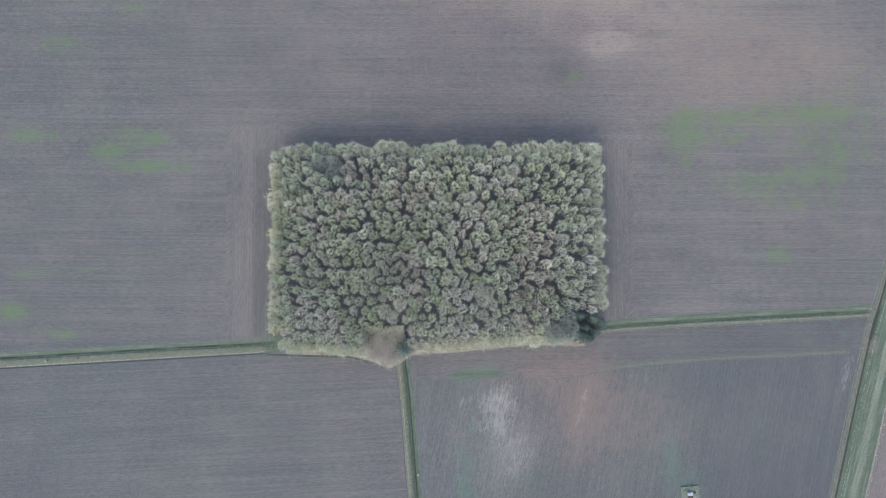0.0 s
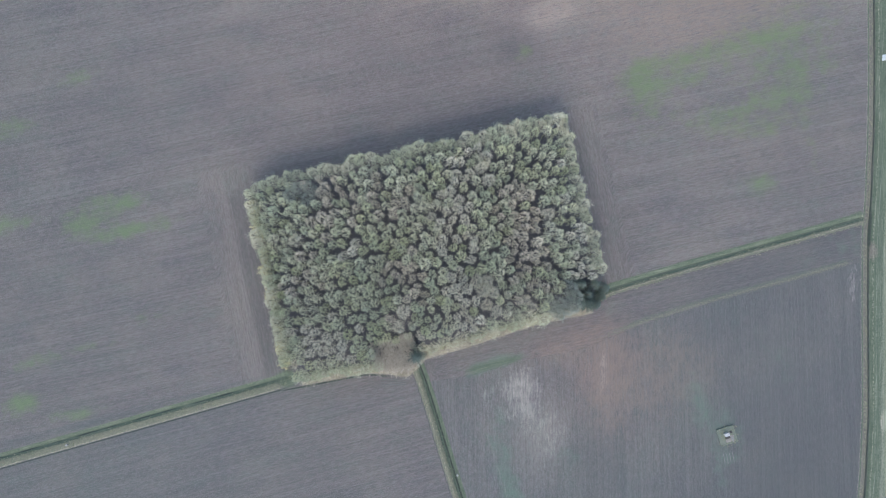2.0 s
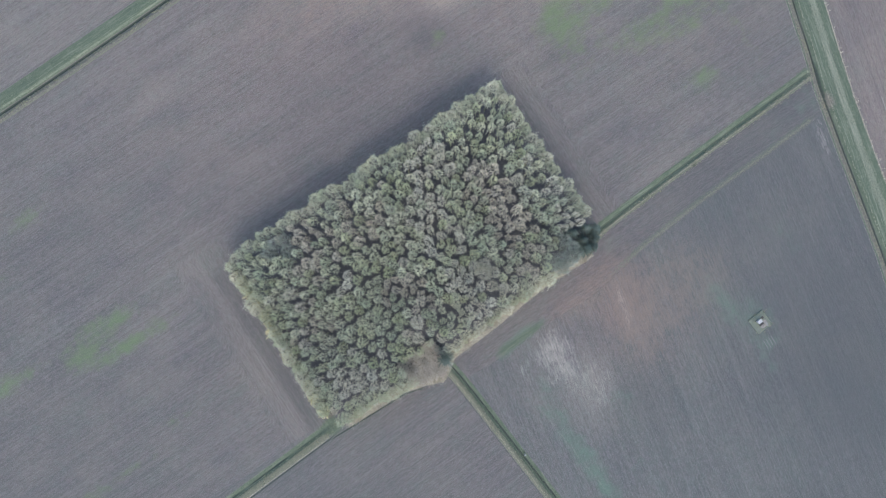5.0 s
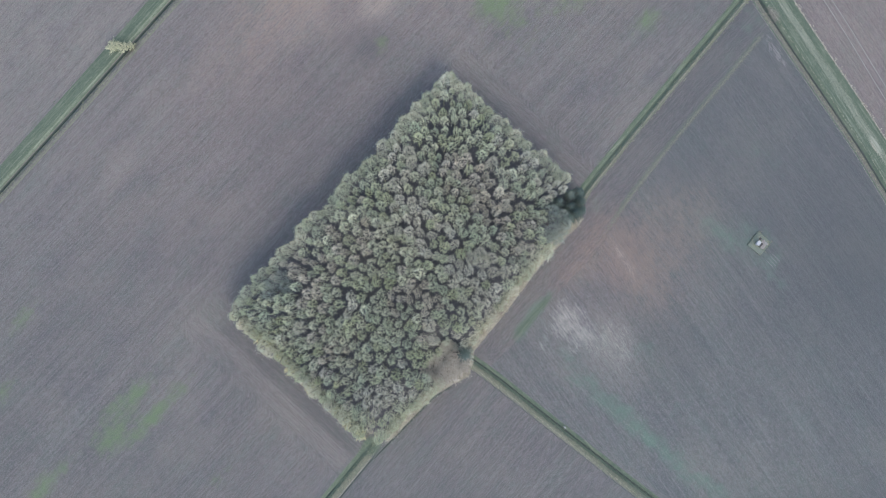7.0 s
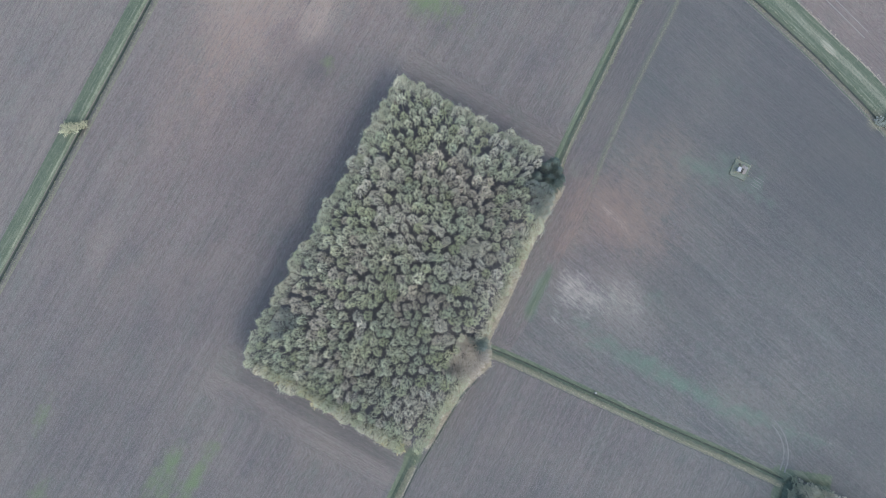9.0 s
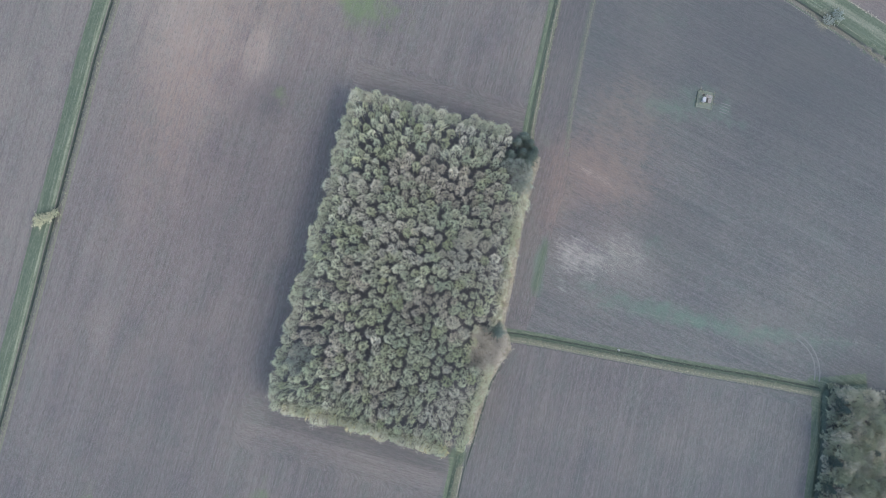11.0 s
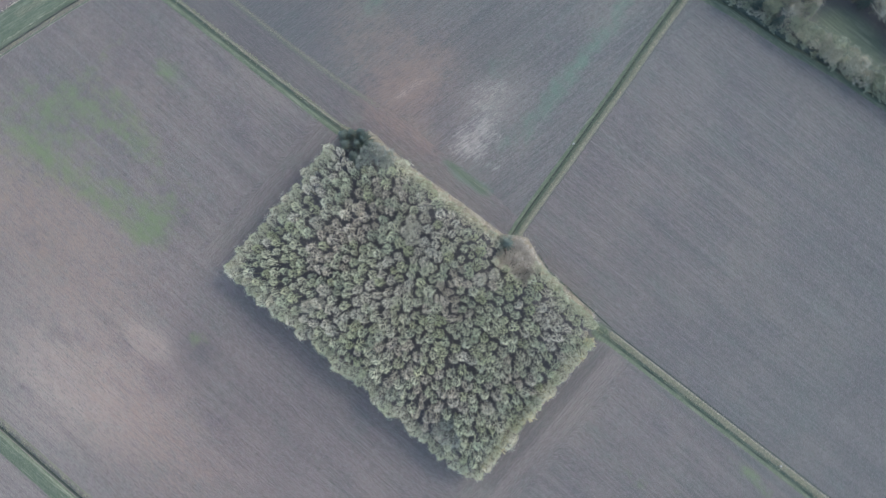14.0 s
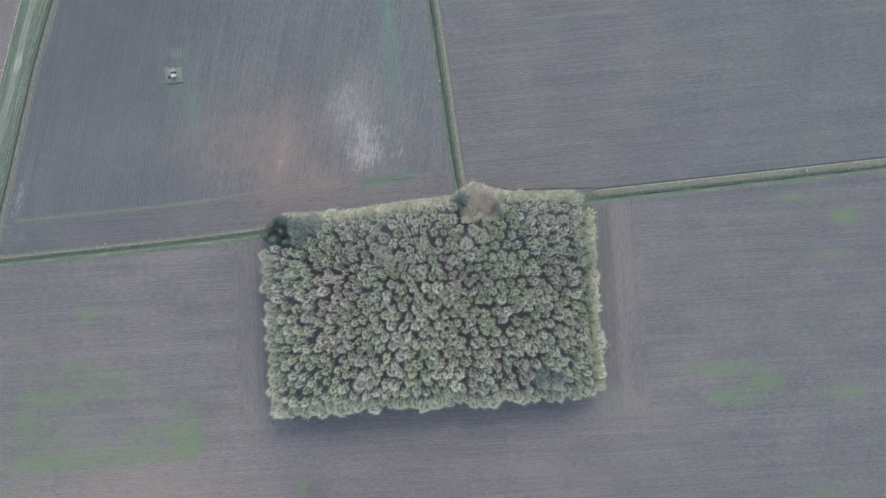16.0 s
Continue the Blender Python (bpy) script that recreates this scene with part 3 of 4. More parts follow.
    for cx, cy, rx, ry, k in ((49, 30, 3.2, 3.5, 0.85), (58, 32, 9, 2.0, 0.6), (72, 33, 12, 2.0, 0.4), (57, 28, 7, 1.6, 0.5), (62, 18.5, 6, 2.2, 0.55), (75, 20, 10, 2.4, 0.65), (71, 15, 9, 2.0, 0.5), (80, 25, 8, 2.5, 0.4), (68, 4, 3.5, 2.5, 0.6), (50, 24, 6, 5, 0.4), (-76, 47, 4.5, 2, 0.7), (-60, 27.5, 8, 2.2, 0.75), (-66, 24.5, 3.5, 1.6, 1.0),
                              (-57, 21.8, 8, 1.6, 0.85), (-81, 28, 6, 1.8, 0.7), (-84, -7, 3.5, 2.2, 0.9), (-73.5, -11.3, 4.5, 1.4, 0.7), (-61, 53.6, 4, 1.6, 0.7), (-81, 0, 5, 1.2, 0.5), (-71, 1, 8, 1.1, 0.4), (-57, 4, 3, 1.6, 0.35), (28, 40, 2.4, 1.6, 0.6),
                              (46, -35, 2.2, 5, 0.8), (49.5, -47.5, 2.6, 1.6, 0.7), (49.7, -43, 3.2, 3, 0.5), (46.5, -50, 1.5, 4, 0.5), (49, -41, 4, 4, 0.35), (7, -46, 1.3, 9, 0.35), (16.5, -78, 1.2, 5, 0.25), (5, -60, 2, 10, 0.25), (6, -30, 1.8, 8, 0.35), (14, -55, 4, 12, 0.15), (5.5, -42, 2.2, 7, 0.5), (6.2, -53, 1.8, 11, 0.42), (7.4, -70, 1.6, 11, 0.3), (18, -40, 3, 3, 0.4), (62, -30, 12, 10, 0.2), (84, 36, 10, 12, 0.25), (74, -12, 7, 4, 0.2), (82, -11, 4, 4, 0.35), (34, -14.5, 4, 2.2, 0.35), (-20, -22, 10, 0.8, 0.3), (74, 30, 12, 6, 0.3), (80, 9, 1.2, 16, 0.25), (-32.5, -13.6, 1.7, 1.1, 0.9)):
        weed += 1.1 * k * blob(x, y, cx, cy, rx, ry)
    weed += 1.1 * band(y, -21.0 + 0.1 * (x - 3), -18.4 + 0.03 * (x - 3), 1.2) * band(x, 2.3, 15, 3.5)
    weed += 0.2 * blob(x, y, 8, -72, 2, 16) + 0.15 * blob(x, y, 9.5, -84, 2, 8)
    # old wheelings, grown over with short grass
    for wheeling, k in (([(3.0, -28), (3.8, -35), (5.0, -47.1), (6.3, -58.5), (8.6, -75.1), (10.5, -85.2), (11.4, -95.9)], 0.5), ([(7.9, -44), (5.3, -57.6), (3.5, -66)], 0.3), ([(14.8, -46), (14.1, -50), (12.4, -60.3)], 0.2)):
        off, run, full = along_line(wheeling, x, y)
        lay["wheel"] = np.maximum(lay["wheel"], 0.75 * k * band(off, -0.25, 0.25, 0.6) * fade(run, full, 5))
        weed += 0.45 * k * band(off, -1.6, 1.2, 2.0) * fade(run, full, 6)
    lay["weed"] = np.clip(weed * np.where(southern, 1.0, 1.28), 0, 1.2)
    lay["teal"] = 1.0 * southern
    for line, depth, half, bands in DITCHES:
        sd, run, total = along_line(line, x, y)
        for layer, lo, hi in bands:
            lay[layer] = np.maximum(lay[layer], band(sd, lo, hi, 0.3) * fade(run, total, 0.8))
    wet_west, run_west, all_west = along_line(DITCH_WEST, x, y)
    lay["mud_shade"] = np.maximum(lay["mud_shade"], 0.85 * band(wet_west, -0.05, 0.3, 0.25) * fade(run_west, all_west, 1.0) * (0.75 + 0.35 * np.sin(run_west * 0.8) * np.sin(run_west * 0.31 + 1)))
    lay["mud_shade"] = np.maximum(lay["mud_shade"], 0.7 * band(ditch_lane, -0.1, 0.6, 0.5) * band(y, -13.6, -6.2, 2.5))
    # the green lane with its worn wheel strip, and the straw edge of the field beyond
    lay["grass"] = np.maximum(lay["grass"], band(lane, -2.7, 2.3, 0.4))
    lay["wheel"] = np.maximum(lay["wheel"], np.maximum(0.47 * band(lane, -0.8, 0.9, 0.9), 0.55 * band(lane, -1.95, -1.7, 0.3) + 0.45 * band(lane, -1.2, -1.0, 0.3)) * np.clip((14 - y) / 6, 0.15, 1))
    lay["wheel"] = np.maximum(lay["wheel"], 1.6 * blob(x, y, 80.9, -47, 0.5, 2.2, -17))
    lay["straw"] = np.maximum(lay["straw"], 1.3 * blob(x, y, 80.6, -47.2, 0.6, 1.9, -17))
    lay["straw"] = np.maximum(lay["straw"], 0.8 * band(lane, 2.25, 2.55, 0.3) * (y < 15))
    lay["wheel"] = np.maximum(lay["wheel"], 0.5 * band(north, -1.0, -0.6, 0.3) + 0.4 * band(north, -1.75, -1.5, 0.3))
    lay["dry"] = np.maximum(lay["dry"], 0.9 * blob(x, y, 72.5, -62.5, 2.5, 2))
    lay["rust"] += 1.2 * blob(x, y, 86.0, -18.0, 1.3, 2.2)
    lay["brown"] = np.maximum(lay["brown"], 1.0 * blob(x, y, 86.4, -13.6, 1.6, 2.2))
    lay["dry"] = np.maximum(lay["dry"], 0.5 * band(head, 0.0, 1.0, 0.9) * np.clip((head_run - 25) / 15, 0, 1) * fade(head_run, head_len, 3))
    lay["grass"] = np.maximum(lay["grass"], 0.5 * band(head, -0.1, 1.5, 1.0) * np.clip((head_run - 25) / 15, 0, 1) * fade(head_run, head_len, 3))
    lay["grass"] = np.maximum(lay["grass"], 0.7 * band(y, -20.8 + 0.06 * (x - 3), -18.6, 1.6) * band(x, 2.0, 14, 4))
    lay["dry"] = np.maximum(lay["dry"], 0.45 * band(lane, -0.9, 1.0, 0.9) * (y < 16))
    # crossing into the wood's west corner, headland rut and tractor ruts
    lay["grass"] = np.maximum(lay["grass"], 1.5 * blob(x, y, -32.4, -13.5, 2.1, 1.6))
    corner_patch = np.clip(1.6 * blob(x, y, -32.4, -13.5, 1.9, 1.4), 0, 1)
    lay["grass"] = np.maximum(lay["grass"], 1.2 * blob(x, y, 0.2, -78.3, 1.7, 1.5))
    lay["mud_shade"] = np.maximum(lay["mud_shade"], 0.55 * band(head, -0.1, 0.1, 0.25) * fade(head_run, head_len, 8) * np.clip((70 - head_run) / 20, 0.3, 1))
    # floor of the wood and of the scrub, straw fringe along its south side
    inside = band(x, -31.0, 30.8, 1.0) * band(y, np.interp(x, FOOT_X, FOOT_Y) + 1.7, 23.8, 1.0)
    lay["litter"] = inside * (1 - np.clip(1.1 * blob(x, y, -10.6, -13.8, 3.6, 2.8), 0, 0.85))
    foot = np.interp(x, FOOT_X, FOOT_Y)
    lay["straw"] = np.maximum(lay["straw"], 0.45 * blob(x, y, -10.6, -14.0, 3.6, 2.8))
    lay["straw"] = np.maximum(lay["straw"], band(y, foot - 0.15, foot + 1.8, 0.4) * band(x, -30, 29.5, 1.0) * (0.85 + 0.25 * np.sin(x * 1.9) * np.sin(x * 0.7 + 1)))
    # furrow shadow below the straw fringe, painted as a dark line
    lay["mud_shade"] = np.maximum(lay["mud_shade"], 1.0 * band(y, foot - 0.5, foot - 0.2, 0.25) * band(x, -34, -12.5, 2.0))
    # darker soil tone in bands along the wood's west and east sides
    lay["dark_tone"] = np.maximum(lay["dark_tone"], 0.35 * band(x, -36.6, -31.8, 0.8) * band(y, -12, 24.5, 2) + 0.2 * band(x, 31.6, 35.5, 0.8) * band(y, -7, 24.5, 2))
    copse_x = band(y, -110, -81.6 + 0.125 * x, 1.2) * (x < 1.5) * (x > -60)
    lay["litter"] = np.maximum(lay["litter"], 0.6 * copse_x * (1 - np.clip(blob(x, y, -33, -93, 8, 4.5) * 1.8, 0, 1)) * (1 - np.clip(blob(x, y, -9.5, -96.3, 6.5, 5) * 1.8, 0, 1)))
    lay["dry"] = np.maximum(lay["dry"], copse_x * np.clip(blob(x, y, -9.5, -96.3, 7, 5.5) * 1.7, 0, 1))
    lay["straw"] = np.maximum(lay["straw"], 0.5 * copse_x * blob(x, y, -9.5, -96.3, 6, 4.5))
    lay["grass"] = np.maximum(lay["grass"], copse_x * np.clip(blob(x, y, -33, -93, 9, 5) * 1.6, 0, 1))
    corner = faces.ravel()
    way = np.radians(np.repeat(np.median(angle[faces], axis=1), 4))
    cx, cy, c, s = x[corner], y[corner], np.cos(way), np.sin(way)
    for k, v in (("row", -cx * s + cy * c), ("along", cx * c + cy * s)):
        me.attributes.new(k, "FLOAT", "CORNER").data.foreach_set("value", v.astype(np.float32))
    for k in ("litter", "straw", "dry", "mud_shade"):
        lay[k] = lay[k] * (1 - corner_patch)
    for k, v in lay.items():
        a = me.attributes.new(k, "FLOAT", "POINT")
        a.data.foreach_set("value", np.clip(v, -1e4, 1e4).astype(np.float32))
    return tagged(new("ground", me), "purplish brown tilled fields with weedy, chalky and rusty patches", "field", kind="structure")


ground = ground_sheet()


def height_at(x, y):
    return float(heights(np.array([x]), np.array([y]))[0])


# ---- grass on the verges: uncountable blades in one mesh a verge ----
def tufts(name, spots, material, label, tall=(0.07, 0.17), spread=0.16, blades=6, seed=1):
    rnd = random.Random(seed)
    v, f = [], []
    zs = heights(np.array([p[0] for p in spots]), np.array([p[1] for p in spots]))
    for (x, y), z in zip(spots, zs):
        for _ in range(blades):
            a, r = rnd.uniform(0, 6.283), spread * rnd.random()
            h = rnd.uniform(*tall)
            bx, by = x + r * math.cos(a), y + r * math.sin(a)
            w, lean = rnd.uniform(0.012, 0.03), h * rnd.uniform(0.8, 1.5)
            q = a + rnd.uniform(-0.9, 0.9)
            px, py = -math.sin(q) * w, math.cos(q) * w
            base = len(v)
            v += [(bx - px, by - py, z - 0.02), (bx + px, by + py, z - 0.02), (bx + px * 0.7 + 0.4 * lean * math.cos(q), by + py * 0.7 + 0.4 * lean * math.sin(q), z + h * 0.7),
                  (bx - px * 0.7 + 0.4 * lean * math.cos(q), by - py * 0.7 + 0.4 * lean * math.sin(q), z + h * 0.7), (bx + lean * math.cos(q), by + lean * math.sin(q), z + h)]
            f += [(base, base + 1, base + 2, base + 3), (base + 3, base + 2, base + 4)]
    return tagged(mesh_object(name, v, f, material), label, "grass", kind="stuff")


def along_spots(line, lo, hi, per_metre, seed, clip=(-100, -100, 112, 100), gaps=0.0):
    """Random places beside a line, between two signed distances from it."""
    rnd = random.Random(seed)
    out = []
    for (ax, ay), (bx, by) in zip(line, line[1:]):
        n = math.hypot(bx - ax, by - ay)
        for _ in range(int(n * per_metre)):
            q, s = rnd.random(), rnd.uniform(lo, hi)
            x, y = ax + q * (bx - ax) - (by - ay) / n * s, ay + q * (by - ay) + (bx - ax) / n * s
            if clip[0] < x < clip[2] and clip[1] < y < clip[3] and noise.noise(Vector((x * 0.6, y * 0.6, seed))) > gaps - 0.35:
                out.append((x, y))
    return out


tufts("rough_grass", along_spots(DITCH_WEST, 0.35, 2.0, 13, 11), BLADE_DRY, "yellow-olive rough grass on the west ditch bank", seed=11)
tufts("verge_grass", along_spots(DITCH_WEST, -1.1, -0.15, 6, 12), BLADE_GREEN, "short green grass beside the west ditch", (0.05, 0.14), seed=12)
tufts("rough_grass", along_spots(DITCH_EAST, -1.55, -0.3, 12, 13), BLADE_DRY, "yellow-green rough grass on the east ditch bank", seed=13)
tufts("verge_grass", along_spots(DITCH_EAST, 0.3, 1.55, 8, 14), BLADE_GREEN, "short green grass beside the east ditch", (0.05, 0.14), seed=14)
tufts("rough_grass", along_spots(DITCH_SOUTH[1:], -1.6, -0.5, 9, 15), BLADE_DRY, "yellow-olive rough grass on the south ditch bank", seed=15)
tufts("verge_grass", along_spots(DITCH_SOUTH[1:], -0.7, 0.9, 12, 16), BLADE_GREEN, "green grass lining the south ditch", (0.06, 0.16), seed=16)
tufts("rough_grass", along_spots(DITCH_LANE, -1.35, -0.3, 8, 17), BLADE_DRY, "brownish rough grass on the lane ditch bank", seed=17)
tufts("verge_grass", along_spots(LANE, -2.6, 2.2, 9, 18, gaps=0.4), BLADE_GREEN, "short green grass on the farm lane", (0.06, 0.16), seed=18)
tufts("straw_grass", along_spots(LANE, 2.1, 2.8, 2, 19), BLADE_STRAW, "straw-coloured dry grass at the lane's field edge", (0.12, 0.3), seed=19)
tufts("rough_grass", along_spots(DITCH_NORTH, 0.25, 1.45, 9, 20), BLADE_DRY, "brownish rough grass on the north ditch bank", seed=20)
tufts("verge_grass", along_spots(DITCH_NORTH, -3.9, -0.4, 14, 21, gaps=0.2), BLADE_GREEN, "green grass on the lane beside the north ditch", (0.06, 0.18), seed=21)
tufts("verge_grass", along_spots(DITCH_COPSE, -0.2, 1.3, 8, 22), BLADE_GREEN, "green grass beside the copse ditch", (0.06, 0.16), seed=22)


def foot_of_wood(x):
    return float(np.interp(x, FOOT_X, FOOT_Y))


rng = random.Random(31)
fringe = [(x, foot_of_wood(x) + rng.uniform(0.1, 1.5)) for x in (rng.uniform(-29.5, 29) for _ in range(560))]
tufts("straw_fringe", fringe, BLADE_STRAW, "straw-coloured dead grass fringing the wood", (0.3, 0.8), 0.28, 9, seed=31)
west_fringe = [(-31.2 + rng.uniform(-0.9, 0.5), rng.uniform(-11.5, 24)) for _ in range(320)]
tufts("straw_fringe", west_fringe, BLADE_DRY, "yellowish dead grass along the wood's west side", (0.25, 0.6), 0.25, 8, seed=32)


# ---- the wood ----
def placed(x, y, turn=0.0, size=1.0, tall=1.0, oval=1.0, lean=0.0):
    return Matrix.Translation((x, y, height_at(x, y) - 0.03)) @ Matrix.Rotation(turn, 4, "Z") @ Matrix.Rotation(lean, 4, "X") @ Matrix.Diagonal((size * oval, size / oval, size ** 0.4 * tall, 1))


def grove(makers, spots, label, category, group, seed, sizes=(0.9, 1.1)):
    """Places things: the first few are the built ones, all others copies of them."""
    rnd = random.Random(seed)
    made = []
    for k, spot in enumerate(spots):
        x, y = spot[:2]
        size = spot[2] if len(spot) > 2 else rnd.uniform(*sizes)
        m = placed(x, y, rnd.uniform(0, 6.283), size, rnd.uniform(0.92, 1.06), rnd.uniform(0.92, 1.09), rnd.uniform(-0.02, 0.02))
        if k < len(makers):
            ob = makers[k]()
            ob.matrix_basis = m
            tagged(ob, label, category, group)
            made.append(ob)
        else:
            copy_thing(made[rnd.randrange(len(made))], m)


def spread_out(x0, x1, y0, y1, step, keep, fixed, seed):
    """A loose triangular planting, shaken and pushed apart until the crowns share the room."""
    rnd = random.Random(seed)
    pts = []
    rows = int((y1 - y0) / (step * 0.866)) + 1
    for j in range(rows):
        for i in range(int((x1 - x0) / step) + 1):
            x, y = x0 + (i + 0.5 * (j % 2)) * step + rnd.uniform(-0.9, 0.9), y0 + j * step * 0.866 + rnd.uniform(-0.9, 0.9)
            if x < x1 and y < y1 and keep(x, y):
                pts.append((x, y))
    free = np.array(pts)
    held = np.array([(p[0], p[1]) for p in fixed])
    reach = 0.5 * np.array([p[2] for p in fixed])
    wide = np.array([step * rnd.uniform(0.42, 0.56) * (1 + 0.22 * noise.noise(Vector((x * 0.13, y * 0.13, 4.4)))) for x, y in pts])
    for _ in range(150):
        for other, room in ((free, wide), (held, reach)):
            d = free[:, None] - other[None]
            n = np.hypot(d[..., 0], d[..., 1]) + 1e-6
            want = 1.04 * (wide[:, None] + room[None])
            push = np.where((n < want) & (n > 1e-3), (want - n) / n * 0.3, 0.0)
            free = free + (d * push[..., None]).sum(1)
        free[:, 0], free[:, 1] = free[:, 0].clip(x0, x1), free[:, 1].clip(y0, y1)
    n = np.hypot(*(free[:, None] - held[None]).transpose(2, 0, 1)).min(1)
    return [(float(x), float(y), float(w)) for (x, y), w, gap in zip(free, wide, n) if gap > 1.1 and keep(x, y)]


DARK_SPOTS = [(30.0, -8.3), (28.3, -9.9), (30.6, -10.6), (27.2, -7.6), (26.4, -11.2), (29.2, -12.0), (31.4, -9.3), (28.0, -11.4), (-6.5, -14.4)]
GREY_SPOTS = [(25.4, -7.4), (22.4, -9.9), (25.0, -11.3), (20.8, -10.8), (24.2, -9.2), (23.6, -11.4), (25.6, -9.3), (-21.5, 21.9), (-19.4, 21.6), (-23.2, 20.9), (21.6, -12.0), (-20.6, 19.7)]
PALE_SPOTS = [(8.6, -4.6), (9.9, -3.1), (8.0, -2.6), (10.4, -5.3), (8.9, -7.7), (10.1, -9.1), (14.1, 15.9), (13.2, 18.3), (14.8, 20.2), (-7.2, -5.5), (-24, 12), (24, 7), (-8.5, -8.0)]
BRIGHT_SPOT = (20.5, 2.1)
taken = [(x, y, 2.3) for x, y in DARK_SPOTS + GREY_SPOTS] + [(x, y, 2.9) for x, y in PALE_SPOTS] + [(*BRIGHT_SPOT, 2.7)]


def in_wood(x, y):
    return y > foot_of_wood(x) + 3.2 and not (-13.6 < x < -6.4 and y < -10.8) and not (x > 23 and y < -7.0)


rng = random.Random(41)
edge_spots = [(-30.7 + rng.uniform(-0.4, 0.3), y) for y in np.arange(-11.6, 23, 1.9)]
edge_spots += [(x, 24.1 + 0.5 * (x > 18) + rng.uniform(-0.4, 0.5)) for x in np.arange(-29.5, 30.4, 1.6)]
edge_spots += [(30.75 + rng.uniform(-0.35, 0.4) + (0.7 if y < 2 else 0.0), y) for y in np.arange(-5.6, 23.8, 1.6)]
edge_spots += [(x, foot_of_wood(x) + 2.15 + rng.uniform(-0.5, 0.5)) for x in np.arange(-29.4, 23, 1.9) if not -14 < x < -5.5]
edge_spots += [(31.0, 24.3)]
edge_spots = [(float(x), float(y + rng.uniform(-0.3, 0.3)), 2.3) for x, y in edge_spots]
edge_spots = [p for p in edge_spots if math.hypot(p[0] + 32.2, p[1] + 13.6) > 2.4 and all(math.hypot(p[0] - q[0], p[1] - q[1]) > 1.5 for q in taken)]
taken += edge_spots
wood_spots = spread_out(-29.5, 29.4, -11.8, 22.6, 2.08, in_wood, taken, 42)

kinds = {"tree": [], "brown_tree": [], "pale_tree": []}
rng = random.Random(48)
for x, y, g in wood_spots:
    hue = noise.noise(Vector((x * 0.08, y * 0.08, 9.1))) + rng.uniform(-0.3, 0.3)
    kinds["brown_tree" if hue > 0.36 else "pale_tree" if hue < -0.38 else "tree"].append((x, y, g / 1.005))
grove([lambda s=s: broadleaf("tree", 100 + s, 7.4 + 0.12 * s, 1.05, TWIG) for s in range(8)],
      kinds["tree"], "slender bare plantation tree with grey-green lichened twigs", "tree", "grey-green trees of the wood", 43)
grove([lambda s=s: broadleaf("brown_tree", 130 + s, 7.5 + 0.15 * s, 1.05, TWIG_DUN) for s in range(4)],
      kinds["brown_tree"], "slender bare plantation tree with brownish twigs", "tree", "brownish trees of the wood", 49)
grove([lambda s=s: broadleaf("pale_tree", 150 + s, 7.8 + 0.15 * s, 1.05, TWIG_PALE) for s in range(4)],
      kinds["pale_tree"], "slender bare plantation tree with pale grey twigs", "tree", "pale grey trees of the wood", 50)
grove([lambda s=s: broadleaf("edge_tree", 200 + s, 7.0 + 0.15 * s, 1.6, TWIG_EDGE, 17, 10, low=0.25, fill=800) for s in range(4)],
      [(x, y) for x, y, g in edge_spots], "bare edge tree with pale yellowish twigs reaching low", "tree", "trees along the edge of the wood", 44, (0.8, 1.1))
grove([lambda s=s: broadleaf("large_tree", 300 + s, 8.5, 1.75, TWIG_PALE, 18, 10, fill=850) for s in range(3)],
      PALE_SPOTS, "larger bare tree with pale grey twigs in the wood", "tree", "pale trees of the wood", 45, (0.85, 1.1))
grove([lambda s=s: broadleaf("grey_tree", 400 + s, 7.0, 1.45, TWIG_GREY, 16, 10, fill=650) for s in range(2)],
      GREY_SPOTS, "bare tree with blue-grey twigs in the wood", "tree", "grey trees of the wood", 46)
grove([lambda s=s: evergreen("evergreen_tree", 500 + s, 6.5, 1.55, NEEDLES) for s in range(2)],
      DARK_SPOTS, "dark evergreen tree at the edge of the wood", "tree", "evergreens of the wood", 47, (0.9, 1.2))
bright = broadleaf("tree", 600, 9.0, 1.2, TWIG_CREAM)
bright.matrix_basis = placed(*BRIGHT_SPOT)
tagged(bright, "pale cream flowering tree among the bare trees", "tree")

rng = random.Random(51)
scrub = []
for _ in range(900):
    x, y = rng.uniform(-14.5, -7.0), rng.uniform(-17.6, -10.5)
    if y > foot_of_wood(x) + 1.0 and all(math.hypot(x - a, y - b) > 0.8 for a, b in scrub):
        scrub.append((x, y))
grove([lambda s=s: shrub("shrub", 700 + s, 2.3, 1.15, TWIG_SCRUB, 18, 17) for s in range(3)], scrub, "pinkish brown leafless scrub at the wood's edge", "shrub", "brown scrub", 52, (0.8, 1.1))
edge_scrub = [(x, foot_of_wood(x) + 1.15 + rng.uniform(-0.4, 0.4)) for x in np.arange(-27.6, 27, 1.25) if not -15 < x < -5]
grove([lambda s=s: shrub("shrub", 720 + s, 1.9, 1.0, (TWIG_DUN, TWIG_EDGE, TWIG_SCRUB, TWIG_OLIVE, TWIG_PALE)[s], 17, 14) for s in range(5)], edge_scrub, "grey-brown bramble bush fringing the wood", "shrub", "bramble fringe", 53, (0.55, 1.0))
west_scrub = [(-31.95 + rng.uniform(-0.3, 0.3), y) for y in np.arange(-10.4, 23.8, 1.7)]
grove([lambda s=s: shrub("shrub", 740 + s, 3.0, 1.25, (TWIG_GOLD, TWIG_EDGE, TWIG_GOLD, TWIG_SCRUB)[s]) for s in range(4)], west_scrub, "pale yellowish bramble bush on the wood's west side", "shrub", "west bramble fringe", 54, (0.5, 1.15))
